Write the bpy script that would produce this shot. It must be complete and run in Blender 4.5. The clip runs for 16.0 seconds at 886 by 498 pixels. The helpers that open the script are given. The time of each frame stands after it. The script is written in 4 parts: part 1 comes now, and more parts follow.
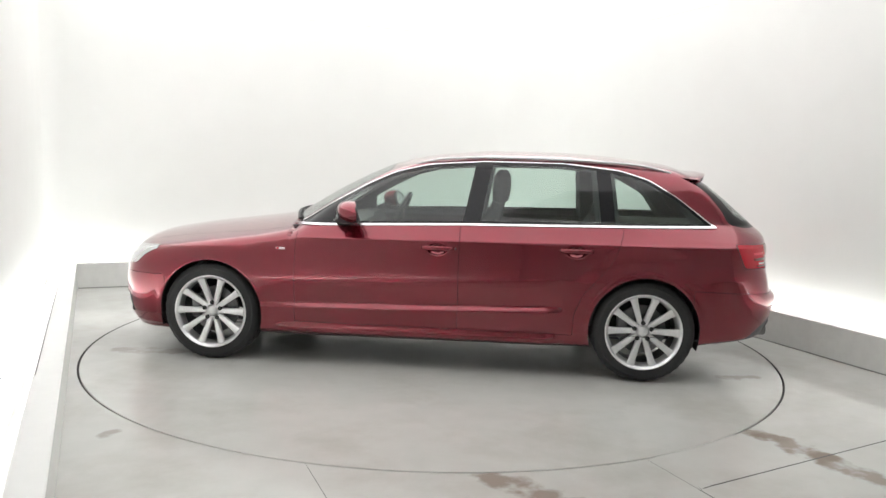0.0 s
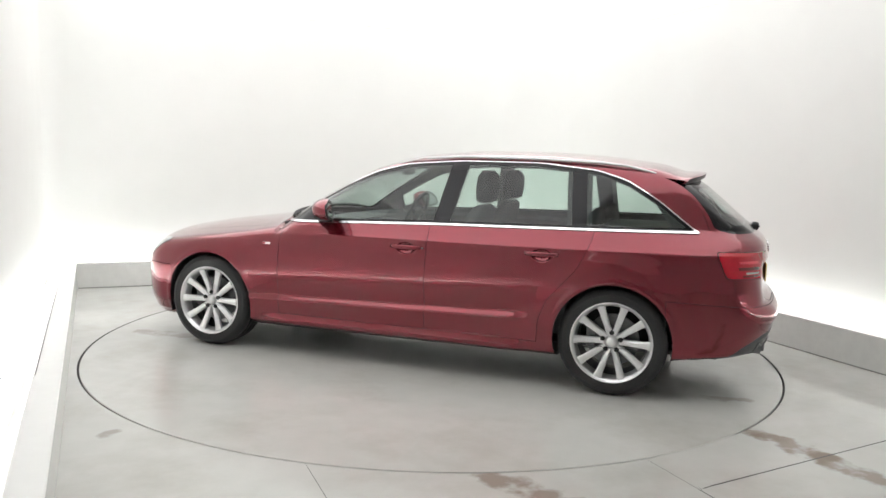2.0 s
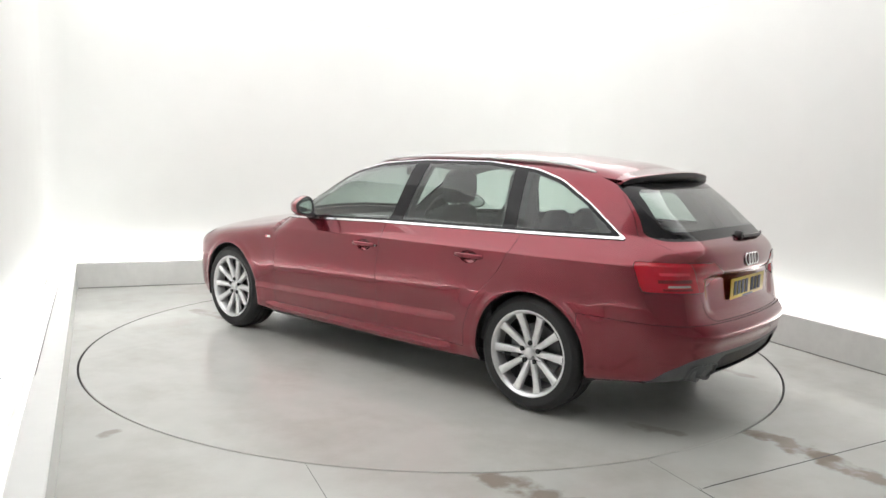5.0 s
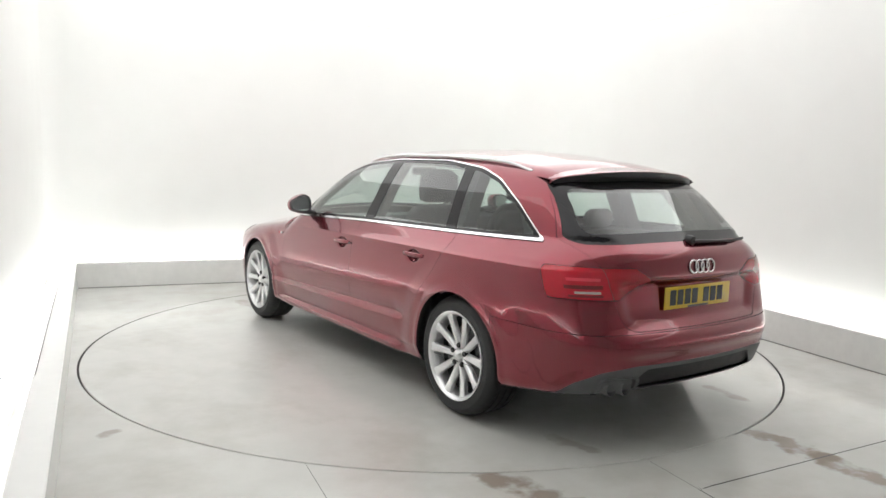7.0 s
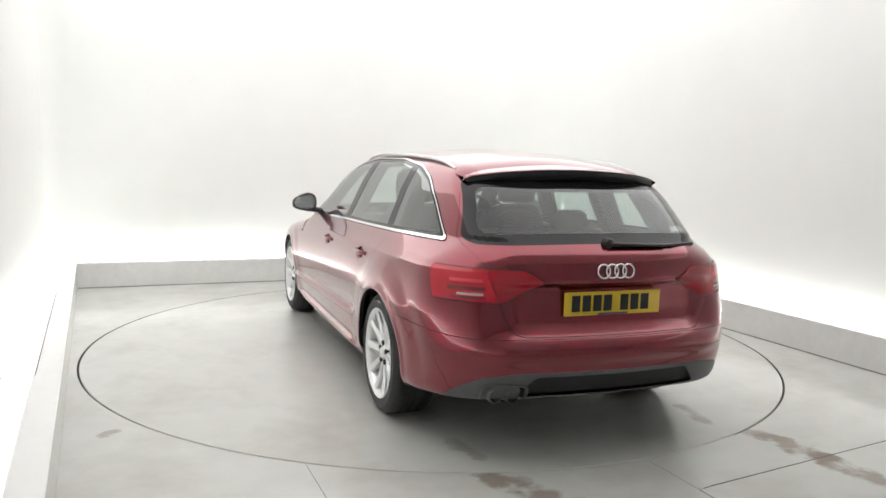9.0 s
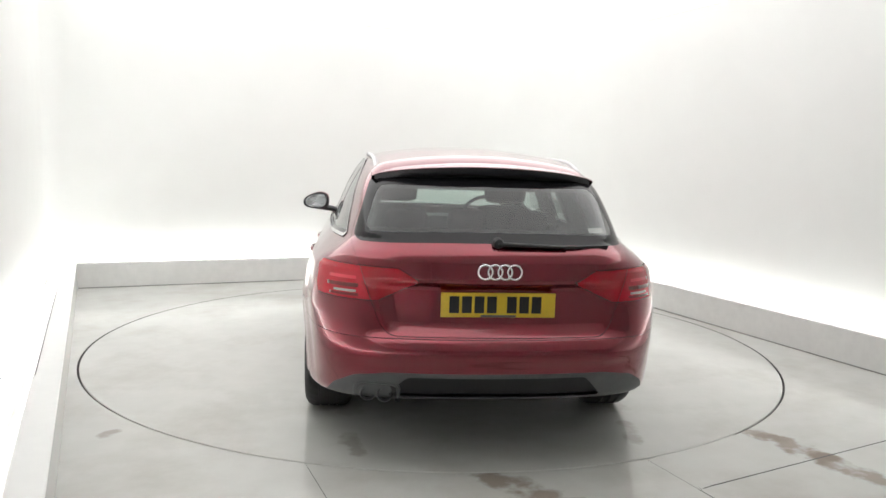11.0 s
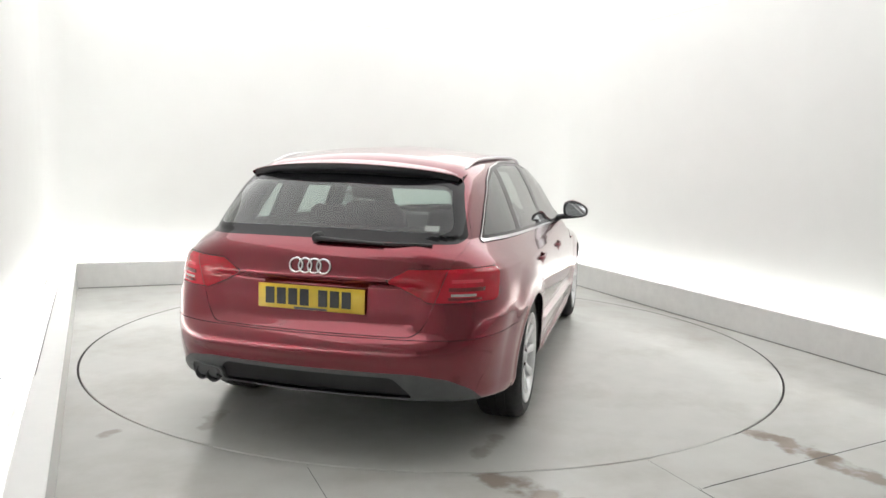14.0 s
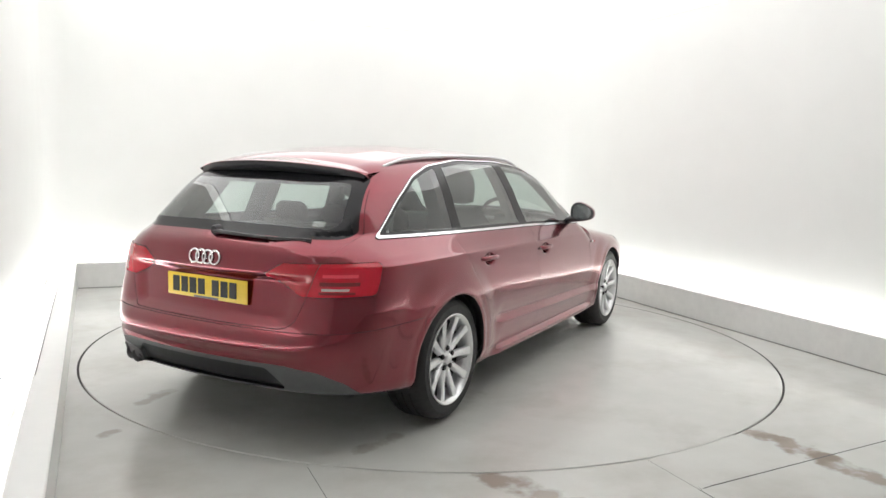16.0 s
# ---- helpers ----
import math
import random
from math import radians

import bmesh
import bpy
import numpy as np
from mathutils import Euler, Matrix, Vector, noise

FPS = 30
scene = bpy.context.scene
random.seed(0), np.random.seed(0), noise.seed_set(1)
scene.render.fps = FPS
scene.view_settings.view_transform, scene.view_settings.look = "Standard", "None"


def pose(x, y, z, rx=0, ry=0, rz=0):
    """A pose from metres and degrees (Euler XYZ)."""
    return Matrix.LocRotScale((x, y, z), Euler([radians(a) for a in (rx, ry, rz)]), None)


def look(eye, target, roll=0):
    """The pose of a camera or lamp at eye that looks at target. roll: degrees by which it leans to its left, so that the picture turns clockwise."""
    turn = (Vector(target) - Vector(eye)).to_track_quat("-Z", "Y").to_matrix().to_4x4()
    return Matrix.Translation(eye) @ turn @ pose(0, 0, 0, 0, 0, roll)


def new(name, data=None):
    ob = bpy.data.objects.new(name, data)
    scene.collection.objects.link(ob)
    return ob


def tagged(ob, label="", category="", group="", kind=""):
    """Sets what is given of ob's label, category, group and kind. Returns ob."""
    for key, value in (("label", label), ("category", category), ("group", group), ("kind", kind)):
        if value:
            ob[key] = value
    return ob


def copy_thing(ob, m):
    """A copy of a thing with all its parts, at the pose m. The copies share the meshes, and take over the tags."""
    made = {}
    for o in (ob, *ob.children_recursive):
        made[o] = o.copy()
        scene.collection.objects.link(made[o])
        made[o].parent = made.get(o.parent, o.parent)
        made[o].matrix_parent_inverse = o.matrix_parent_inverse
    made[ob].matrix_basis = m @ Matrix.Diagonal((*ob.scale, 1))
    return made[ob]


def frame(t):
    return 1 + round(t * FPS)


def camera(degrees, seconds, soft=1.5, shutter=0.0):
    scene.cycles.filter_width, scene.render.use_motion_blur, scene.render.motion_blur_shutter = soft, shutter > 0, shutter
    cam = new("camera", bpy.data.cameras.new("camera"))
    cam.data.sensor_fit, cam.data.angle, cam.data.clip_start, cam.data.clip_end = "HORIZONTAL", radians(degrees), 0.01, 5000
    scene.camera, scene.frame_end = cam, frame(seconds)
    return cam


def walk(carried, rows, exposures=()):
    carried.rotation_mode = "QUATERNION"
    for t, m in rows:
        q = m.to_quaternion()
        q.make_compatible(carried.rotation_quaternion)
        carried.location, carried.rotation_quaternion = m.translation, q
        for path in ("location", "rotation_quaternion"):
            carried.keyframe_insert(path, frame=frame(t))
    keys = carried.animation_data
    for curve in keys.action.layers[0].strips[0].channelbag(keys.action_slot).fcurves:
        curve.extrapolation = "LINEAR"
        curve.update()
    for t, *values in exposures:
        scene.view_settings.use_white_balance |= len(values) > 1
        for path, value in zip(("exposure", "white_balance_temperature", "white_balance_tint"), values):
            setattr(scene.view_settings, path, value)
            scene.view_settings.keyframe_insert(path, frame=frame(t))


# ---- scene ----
EYE, AIM = (0.0, -5.5646, 1.3664), (0.0845, 0.3926, 0.6561)
cam = camera(61.14, 16.0, soft=1.5)
walk(cam, [(0, look(EYE, AIM, 1.75)), (16, look(EYE, AIM, 1.75))], exposures=[(0, 0.0), (16, 0.0)])
TURN_START, TURN_RATE = 174.30, -7.116      # degrees, degrees a second
CAR_X, CAR_Y = -0.026, -0.063               # the car's middle on the turntable

# ---- world and lights ----
world = bpy.data.worlds.new("world")
scene.world = world
world.use_nodes = True
sky = world.node_tree.nodes.new("ShaderNodeTexSky")
sky.sky_type, sky.sun_disc = "NISHITA", False
sky.sun_elevation, sky.sun_rotation = radians(35), radians(140)
world.node_tree.nodes["Background"].inputs[1].default_value = 0.08
world.node_tree.links.new(sky.outputs[0], world.node_tree.nodes["Background"].inputs[0])
CEILING_GLOW, STRIP_GLOW, COVE_GLOW = 1.16, 15.5, 1.5

# ---- materials ----


def material(name, colour=(0.5, 0.5, 0.5), rough=0.5, metal=0.0, coat=0.0, grain=0.0, scale=30.0, bump=0.0, glow=0.0, spec=0.5):
    """A principled material whose colour and gloss vary at two scales."""
    m = bpy.data.materials.new(name)
    m.use_nodes = True
    t = m.node_tree
    p = t.nodes["Principled BSDF"]
    p.inputs["Base Color"].default_value = (*colour, 1)
    p.inputs["Roughness"].default_value = rough
    p.inputs["Metallic"].default_value = metal
    p.inputs["Coat Weight"].default_value = coat
    p.inputs["Coat Roughness"].default_value = 0.04
    p.inputs["Specular IOR Level"].default_value = spec
    if glow:
        p.inputs["Emission Color"].default_value = (*colour, 1)
        p.inputs["Emission Strength"].default_value = glow
    if grain or bump:
        place = t.nodes.new("ShaderNodeTexCoord")
        fine = t.nodes.new("ShaderNodeTexNoise")
        fine.inputs["Scale"].default_value = scale
        fine.inputs["Detail"].default_value = 6
        t.links.new(place.outputs["Object"], fine.inputs["Vector"])
        broad = t.nodes.new("ShaderNodeTexNoise")
        broad.inputs["Scale"].default_value = scale / 14
        broad.inputs["Detail"].default_value = 3
        t.links.new(place.outputs["Object"], broad.inputs["Vector"])
        both = t.nodes.new("ShaderNodeMath")
        both.operation = "ADD"
        t.links.new(fine.outputs["Fac"], both.inputs[0])
        t.links.new(broad.outputs["Fac"], both.inputs[1])
        span = t.nodes.new("ShaderNodeMapRange")
        span.inputs["From Min"].default_value, span.inputs["From Max"].default_value = 0.7, 1.3
        span.inputs["To Min"].default_value, span.inputs["To Max"].default_value = 1 - grain, 1 + grain
        t.links.new(both.outputs[0], span.inputs["Value"])
        tint = t.nodes.new("ShaderNodeMix")
        tint.data_type, tint.blend_type = "RGBA", "MULTIPLY"
        tint.inputs["Factor"].default_value = 1
        tint.inputs["A"].default_value = (*colour, 1)
        t.links.new(span.outputs[0], tint.inputs["B"])
        t.links.new(tint.outputs["Result"], p.inputs["Base Color"])
        gloss = t.nodes.new("ShaderNodeMapRange")
        gloss.inputs["To Min"].default_value, gloss.inputs["To Max"].default_value = rough * (1 - grain), rough * (1 + grain)
        t.links.new(broad.outputs["Fac"], gloss.inputs["Value"])
        t.links.new(gloss.outputs[0], p.inputs["Roughness"])
        if bump:
            relief = t.nodes.new("ShaderNodeBump")
            relief.inputs["Strength"].default_value = bump
            relief.inputs["Distance"].default_value = 0.002
            t.links.new(fine.outputs["Fac"], relief.inputs["Height"])
            t.links.new(relief.outputs[0], p.inputs["Normal"])
    return m


def glass_material(name, tint, gloss=0.02, least=0.065, power=2.7):
    """A thin pane: tinted and clear straight on, a mirror at a slant."""
    m = bpy.data.materials.new(name)
    m.use_nodes = True
    t = m.node_tree
    t.nodes.remove(t.nodes["Principled BSDF"])
    clear = t.nodes.new("ShaderNodeBsdfTransparent")
    clear.inputs[0].default_value = (*tint, 1)
    shine = t.nodes.new("ShaderNodeBsdfGlossy")
    shine.inputs["Roughness"].default_value = gloss
    edge = t.nodes.new("ShaderNodeLayerWeight")
    edge.inputs[0].default_value = 0.5
    steep = t.nodes.new("ShaderNodeMath")
    steep.operation = "POWER"
    steep.inputs[1].default_value = power
    t.links.new(edge.outputs["Facing"], steep.inputs[0])
    share = t.nodes.new("ShaderNodeMapRange")
    share.inputs["To Min"].default_value, share.inputs["To Max"].default_value = least, 1.0
    t.links.new(steep.outputs[0], share.inputs["Value"])
    mix = t.nodes.new("ShaderNodeMixShader")
    t.links.new(share.outputs[0], mix.inputs[0])
    t.links.new(clear.outputs[0], mix.inputs[1])
    t.links.new(shine.outputs[0], mix.inputs[2])
    t.links.new(mix.outputs[0], t.nodes["Material Output"].inputs[0])
    return m


def floor_material(name, streaks):
    """Glossy grey painted concrete with scuffs; streaks are rust marks (x, y, x, y, width) in the object's own plan."""
    m = material(name, (0.595, 0.60, 0.570), 0.19, 0.0, 0.0, 0.05, 5.0, 0.0, spec=0.7)
    t = m.node_tree
    p = t.nodes["Principled BSDF"]
    base = p.inputs["Base Color"].links[0].from_socket
    place = t.nodes.new("ShaderNodeTexCoord")
    wob = t.nodes.new("ShaderNodeTexNoise")
    wob.inputs["Scale"].default_value, wob.inputs["Detail"].default_value = 9, 8
    t.links.new(place.outputs["Object"], wob.inputs["Vector"])
    split = t.nodes.new("ShaderNodeSeparateXYZ")
    t.links.new(place.outputs["Object"], split.inputs[0])

    def math_node(op, a, b=None, c=None):
        n = t.nodes.new("ShaderNodeMath")
        n.operation = op
        for i, v in enumerate((a, b, c)):
            if v is None:
                continue
            if isinstance(v, (int, float)):
                n.inputs[i].default_value = v
            else:
                t.links.new(v, n.inputs[i])
        return n.outputs[0]

    # broad warm scuffs
    cloud = t.nodes.new("ShaderNodeTexNoise")
    cloud.inputs["Scale"].default_value, cloud.inputs["Detail"].default_value, cloud.inputs["Roughness"].default_value = 1.3, 7, 0.62
    t.links.new(place.outputs["Object"], cloud.inputs["Vector"])
    dirt = t.nodes.new("ShaderNodeMapRange")
    dirt.inputs["From Min"].default_value, dirt.inputs["From Max"].default_value = 0.48, 0.74
    dirt.inputs["To Max"].default_value = 0.6
    t.links.new(cloud.outputs[0], dirt.inputs["Value"])
    warm = t.nodes.new("ShaderNodeMix")
    warm.data_type = "RGBA"
    warm.inputs["B"].default_value = (0.43, 0.405, 0.355, 1)
    t.links.new(dirt.outputs[0], warm.inputs["Factor"])
    t.links.new(base, warm.inputs["A"])
    base = warm.outputs["Result"]
    for x0, y0, x1, y1, width, depth in streaks:
        length = math.hypot(x1 - x0, y1 - y0)
        ux, uy = (x1 - x0) / length, (y1 - y0) / length
        dx, dy = math_node("SUBTRACT", split.outputs[0], x0), math_node("SUBTRACT", split.outputs[1], y0)
        along = math_node("ADD", math_node("MULTIPLY", dx, ux), math_node("MULTIPLY", dy, uy))
        across = math_node("SUBTRACT", math_node("MULTIPLY", dx, -uy), math_node("MULTIPLY", dy, -ux))
        out = math_node("SUBTRACT", math_node("ABSOLUTE", math_node("SUBTRACT", along, length / 2)), length / 2)
        far = math_node("ADD", math_node("POWER", math_node("DIVIDE", across, width), 2), math_node("POWER", math_node("DIVIDE", math_node("MAXIMUM", out, 0), width), 2))
        rough_edge = math_node("ADD", far, math_node("MULTIPLY", math_node("SUBTRACT", wob.outputs[0], 0.5), 5.0))
        mask = t.nodes.new("ShaderNodeMapRange")
        mask.inputs["From Min"].default_value, mask.inputs["From Max"].default_value = 1.0, 0.0
        mask.inputs["To Min"].default_value, mask.inputs["To Max"].default_value = 0.0, depth
        t.links.new(rough_edge, mask.inputs["Value"])
        mix = t.nodes.new("ShaderNodeMix")
        mix.data_type = "RGBA"
        mix.inputs["B"].default_value = (0.25, 0.195, 0.15, 1)
        t.links.new(mask.outputs[0], mix.inputs["Factor"])
        t.links.new(base, mix.inputs["A"])
        base = mix.outputs["Result"]
    t.links.new(base, p.inputs["Base Color"])
    return m


PAINT = material("dark_red_metallic_paint", (0.208, 0.0078, 0.0215), 0.25, 0.8, 1.0, 0.03, 7.0)
PAINT.node_tree.nodes["Principled BSDF"].inputs["Coat IOR"].default_value = 1.62
BLACK = material("black_plastic", (0.018, 0.018, 0.02), 0.42, 0, 0, 0.1, 200.0)
GLOSS_BLACK = material("gloss_black_trim", (0.010, 0.010, 0.012), 0.12, spec=0.35)
RAIL = material("satin_silver_rail", (0.62, 0.62, 0.63), 0.36, 0.9, 0, 0.05, 60.0)
GREY_PLASTIC = material("dark_grey_plastic", (0.10, 0.104, 0.108), 0.45, 0, 0, 0.12, 220.0, 0.1)
CHROME = material("bright_aluminium_trim", (0.86, 0.86, 0.87), 0.16, 1.0)
ALLOY = material("silver_alloy", (0.80, 0.80, 0.81), 0.33, 0.8, 0.4, 0.05, 60.0)
# alloy darkened in its colour for the shade behind the spokes
SHADED_ALLOY = material("shaded_alloy_barrel", (0.16, 0.16, 0.17), 0.45, 0.6, 0, 0.1, 40.0)
STEEL = material("brake_steel", (0.17, 0.17, 0.175), 0.35, 0.9, 0, 0.15, 80.0)
RUBBER = material("tyre_rubber", (0.022, 0.022, 0.023), 0.6, 0, 0, 0.2, 90.0, 0.2)
LINING = material("dark_grey_lining", (0.05, 0.052, 0.055), 0.75, 0, 0, 0.12, 120.0)
CLOTH = material("charcoal_seat_cloth", (0.06, 0.06, 0.065), 0.85, 0, 0, 0.2, 260.0, 0.3)
DASH = material("soft_dashboard_plastic", (0.045, 0.045, 0.05), 0.6, 0, 0, 0.1, 300.0, 0.2)
RED_LENS = material("red_lamp_lens", (0.52, 0.006, 0.024), 0.12, 0, 0.5, 0.06, 60.0)
RIB_RED = material("maroon_lamp_rib", (0.16, 0.004, 0.01), 0.25, 0, 1.0)
PALE_LENS = material("lit_red_lamp_band", (0.78, 0.05, 0.09), 0.2, 0, 1.0)
HEAD_LENS = material("clear_headlight_lens", (0.72, 0.73, 0.74), 0.12, 0.6, 1.0, 0.1, 25.0)
MESH = material("black_mesh", (0.006, 0.006, 0.008), 0.5, 0, 0, 0.2, 300.0, 0.3)
DEEP_LENS = material("deep_red_lamp_lens", (0.40, 0.005, 0.018), 0.12, 0, 0.5, 0.06, 60.0)
CLEAR_LENS = material("clear_lamp_lens", (0.6, 0.52, 0.52), 0.2, 0.3, 1.0)
# kerb paint whitened in its colour for the strong light on the left kerb
LIT_KERB = material("light_whitened_kerb_paint", (0.84, 0.84, 0.83), 0.12, 0, 0, 0.02, 14.0)
YELLOW = material("yellow_plate", (0.72, 0.50, 0.03), 0.35, 0, 0.3, 0.04, 60.0)
# flat black for the plate's bars and for the shade in the exhaust
INK = material("black_bars_and_shade", (0.012, 0.012, 0.012), 0.45)
GLASS = glass_material("tinted_glass", (0.70, 0.80, 0.755))
DARK_GLASS = glass_material("darker_tinted_glass", (0.62, 0.71, 0.675), 0.02, 0.05, 2.7)
MIRROR = material("mirror_glass", (0.52, 0.54, 0.54), 0.03, 1.0)
WALL_PAINT = material("white_wall_paint", (0.80, 0.805, 0.785), 0.7, 0, 0, 0.015, 3.0, 0.04)
KERB_PAINT = material("pale_grey_kerb_paint", (0.75, 0.75, 0.73), 0.2, 0, 0, 0.05, 14.0, 0.03)
# grey of the unseen end wall, set for what the car reflects
END_WALL = material("grey_end_wall_paint", (0.56, 0.56, 0.555), 0.6, 0, 0, 0.05, 4.0)
CEILING_PAINT = material("white_ceiling_paint", (0.82, 0.82, 0.81), 0.8, 0, 0, 0.01, 3.0)
SEAM = material("dark_joint", (0.05, 0.05, 0.048), 0.8, 0, 0, 0.2, 60.0)
JOINT = material("grey_joint_filler", (0.20, 0.20, 0.19), 0.7, 0, 0, 0.3, 8.0)
DIFFUSER = material("glowing_diffuser", (1.0, 1.0, 1.0), 0.6, glow=CEILING_GLOW)
TUBE = material("glowing_tube", (0.99, 1.0, 0.995), 0.5, glow=STRIP_GLOW)
WEAK_TUBE = material("fainter_glowing_tube", (0.99, 1.0, 0.995), 0.5, glow=STRIP_GLOW * 0.95)
# for the added tubes that whiten the wall's top edge
COVE_TUBE = material("glowing_cove_tube", (1.0, 1.0, 0.98), 0.5, glow=COVE_GLOW)

# ---- mesh helpers ----


def link_mesh(name, mesh, mat, parent=None, label="", smooth=True):
    ob = new(name, mesh)
    mesh.materials.append(mat)
    if parent is not None:
        ob.parent = parent
    if label:
        ob["label"] = label
    if smooth:
        mesh.polygons.foreach_set("use_smooth", [True] * len(mesh.polygons))
    return ob


def part(name, bm, mat, parent=None, label="", smooth=False, sharp=40):
    """Link a bmesh as one mesh object under a thing or a part."""
    mesh = bpy.data.meshes.new(name)
    bm.normal_update()
    if smooth:
        for e in bm.edges:
            if len(e.link_faces) == 2 and e.calc_face_angle(0) > radians(sharp):
                e.smooth = False
    bm.to_mesh(mesh)
    bm.free()
    return link_mesh(name, mesh, mat, parent, label, smooth)


def part_arrays(name, verts, faces, mat, parent=None, label="", smooth=True, normals=None):
    mesh = bpy.data.meshes.new(name)
    mesh.from_pydata([tuple(v) for v in verts], [], [tuple(f) for f in faces])
    ob = link_mesh(name, mesh, mat, parent, label, smooth)
    if normals is not None:
        mesh.normals_split_custom_set_from_vertices([tuple(n) for n in normals])
    return ob


def box(size, at=(0, 0, 0), bevel=0.0, turn=None, segments=2, bm=None):
    """A bevelled box of that size, centred at a place, added to a bmesh."""
    one = bmesh.new()
    bmesh.ops.create_cube(one, size=1)
    bmesh.ops.scale(one, vec=size, verts=one.verts)
    if bevel:
        bmesh.ops.bevel(one, geom=one.edges[:], offset=bevel, segments=segments, profile=0.5, affect="EDGES")
    m = Matrix.Translation(at) @ (turn or Matrix.Identity(4))
    bmesh.ops.transform(one, matrix=m, verts=one.verts)
    if bm is None:
        return one
    tmp = bpy.data.meshes.new("tmp")
    one.to_mesh(tmp)
    one.free()
    bm.from_mesh(tmp)
    bpy.data.meshes.remove(tmp)
    return bm


def lathe(profile, steps=64, axis="Y", arc=2 * math.pi):
    """Turn a profile of (radius, offset along the axis) into a bmesh."""
    bm = bmesh.new()
    closed = abs(arc - 2 * math.pi) < 1e-6
    rings = []
    for i in range(steps if closed else steps + 1):
        a = arc * i / steps
        ring = []
        for r, o in profile:
            x, z = r * math.cos(a), r * math.sin(a)
            ring.append(bm.verts.new({"Y": (x, o, z), "Z": (x, z, o), "X": (o, x, z)}[axis]))
        rings.append(ring)
    for i in range(len(rings) if closed else len(rings) - 1):
        a, b = rings[i], rings[(i + 1) % len(rings)]
        for j in range(len(profile) - 1):
            bm.faces.new((a[j], a[j + 1], b[j + 1], b[j]))
    bmesh.ops.remove_doubles(bm, verts=bm.verts, dist=1e-6)
    bmesh.ops.recalc_face_normals(bm, faces=bm.faces)
    return bm


def tube(points, radius, sides=10, flat=1.0):
    """A round bar along points; flat squeezes it in height."""
    bm = bmesh.new()
    pts = [Vector(p) for p in points]
    rings = []
    for i, p in enumerate(pts):
        d = (pts[min(i + 1, len(pts) - 1)] - pts[max(i - 1, 0)]).normalized()
        side = d.cross(Vector((0, 0, 1)))
        side = side.normalized() if side.length > 1e-4 else Vector((1, 0, 0))
        up = side.cross(d)
        r = radius[i] if isinstance(radius, (list, tuple)) else radius
        rings.append([bm.verts.new(p + side * r * math.cos(a) + up * r * flat * math.sin(a)) for a in (2 * math.pi * k / sides for k in range(sides))])
    for a, b in zip(rings, rings[1:]):
        for k in range(sides):
            bm.faces.new((a[k], a[(k + 1) % sides], b[(k + 1) % sides], b[k]))
    bm.faces.new(rings[0][::-1]), bm.faces.new(rings[-1])
    bmesh.ops.recalc_face_normals(bm, faces=bm.faces)
    return bm


def curve(points, blur=0.03):
    """A smooth function through a few stations: straight runs with rounded bends."""
    xs, ys = np.array(sorted(points)).T
    lo, hi = xs[0] - 1, xs[-1] + 1
    grid = np.linspace(lo, hi, 4001)
    val = np.interp(grid, xs, ys)
    n = max(1, int(blur / (hi - lo) * 4000))
    kern = np.hanning(2 * n + 3)
    pad = np.pad(val, n + 1, mode="edge")
    val = np.convolve(pad, kern / kern.sum(), mode="valid")
    return lambda x: np.interp(x, grid, val)


class Sheet:
    """A triangle mesh that can be cut along the zero line of any field."""

    def __init__(self, verts, tris):
        self.v, self.t = np.asarray(verts, float), np.asarray(tris, int)

    def cut(self, field):
        f = field(self.v)
        f = np.where(np.abs(f) < 2e-5, 2e-5, f)
        pos = f[self.t] > 0
        mixed = pos.any(1) & ~pos.all(1)
        if not mixed.any():
            return
        t, p = self.t[mixed], pos[mixed]
        lone = np.where(p[:, 1] == p[:, 2], 0, np.where(p[:, 0] == p[:, 2], 1, 2))
        row = np.arange(len(t))
        a, b, c = t[row, lone], t[row, (lone + 1) % 3], t[row, (lone + 2) % 3]
        ends = np.concatenate([np.stack([a, b], 1), np.stack([a, c], 1)])
        ends.sort(axis=1)
        edges, back = np.unique(ends, axis=0, return_inverse=True)
        back = back.reshape(-1) + len(self.v)
        w = f[edges[:, 0]] / (f[edges[:, 0]] - f[edges[:, 1]])
        extra = self.v[edges[:, 0]] + (self.v[edges[:, 1]] - self.v[edges[:, 0]]) * w[:, None]
        m, n = back[:len(t)], back[len(t):]
        self.v = np.vstack([self.v, extra])
        self.t = np.vstack([self.t[~mixed], np.stack([a, m, n], 1), np.stack([m, b, c], 1), np.stack([m, c, n], 1)])

    def pick(self, mask):
        """The vertices and faces of the triangles under a mask."""
        t = self.t[mask]
        used, back = np.unique(t, return_inverse=True)
        return used, back.reshape(t.shape)


# ---- the room ----
ROOM = pose(0, 0, 0, 0, 0, 23.1)
SKEW = pose(-2.51, 2.97, 0, 0, 0, 1.15) @ pose(2.51, -2.97, 0)     # the left kerb runs a little aslant
LEFT, RIGHT, BACK, FRONT = -2.51, 2.61, 2.97, -6.6     # the kerbs' inner faces, in the room's own axes
GAP, KERB_H, KERB_T, HEIGHT = 0.28, 0.25, 0.13, 2.92
TABLE_R, TABLE_X, TABLE_Y = 2.436, 0.028, 0.034       # the ring's radius and middle


def room_part(name, bm, mat, label, smooth=False):
    ob = part(name, bm, mat, None, label, smooth)
    ob.matrix_world = ROOM
    return tagged(ob, label, "", "", "structure")


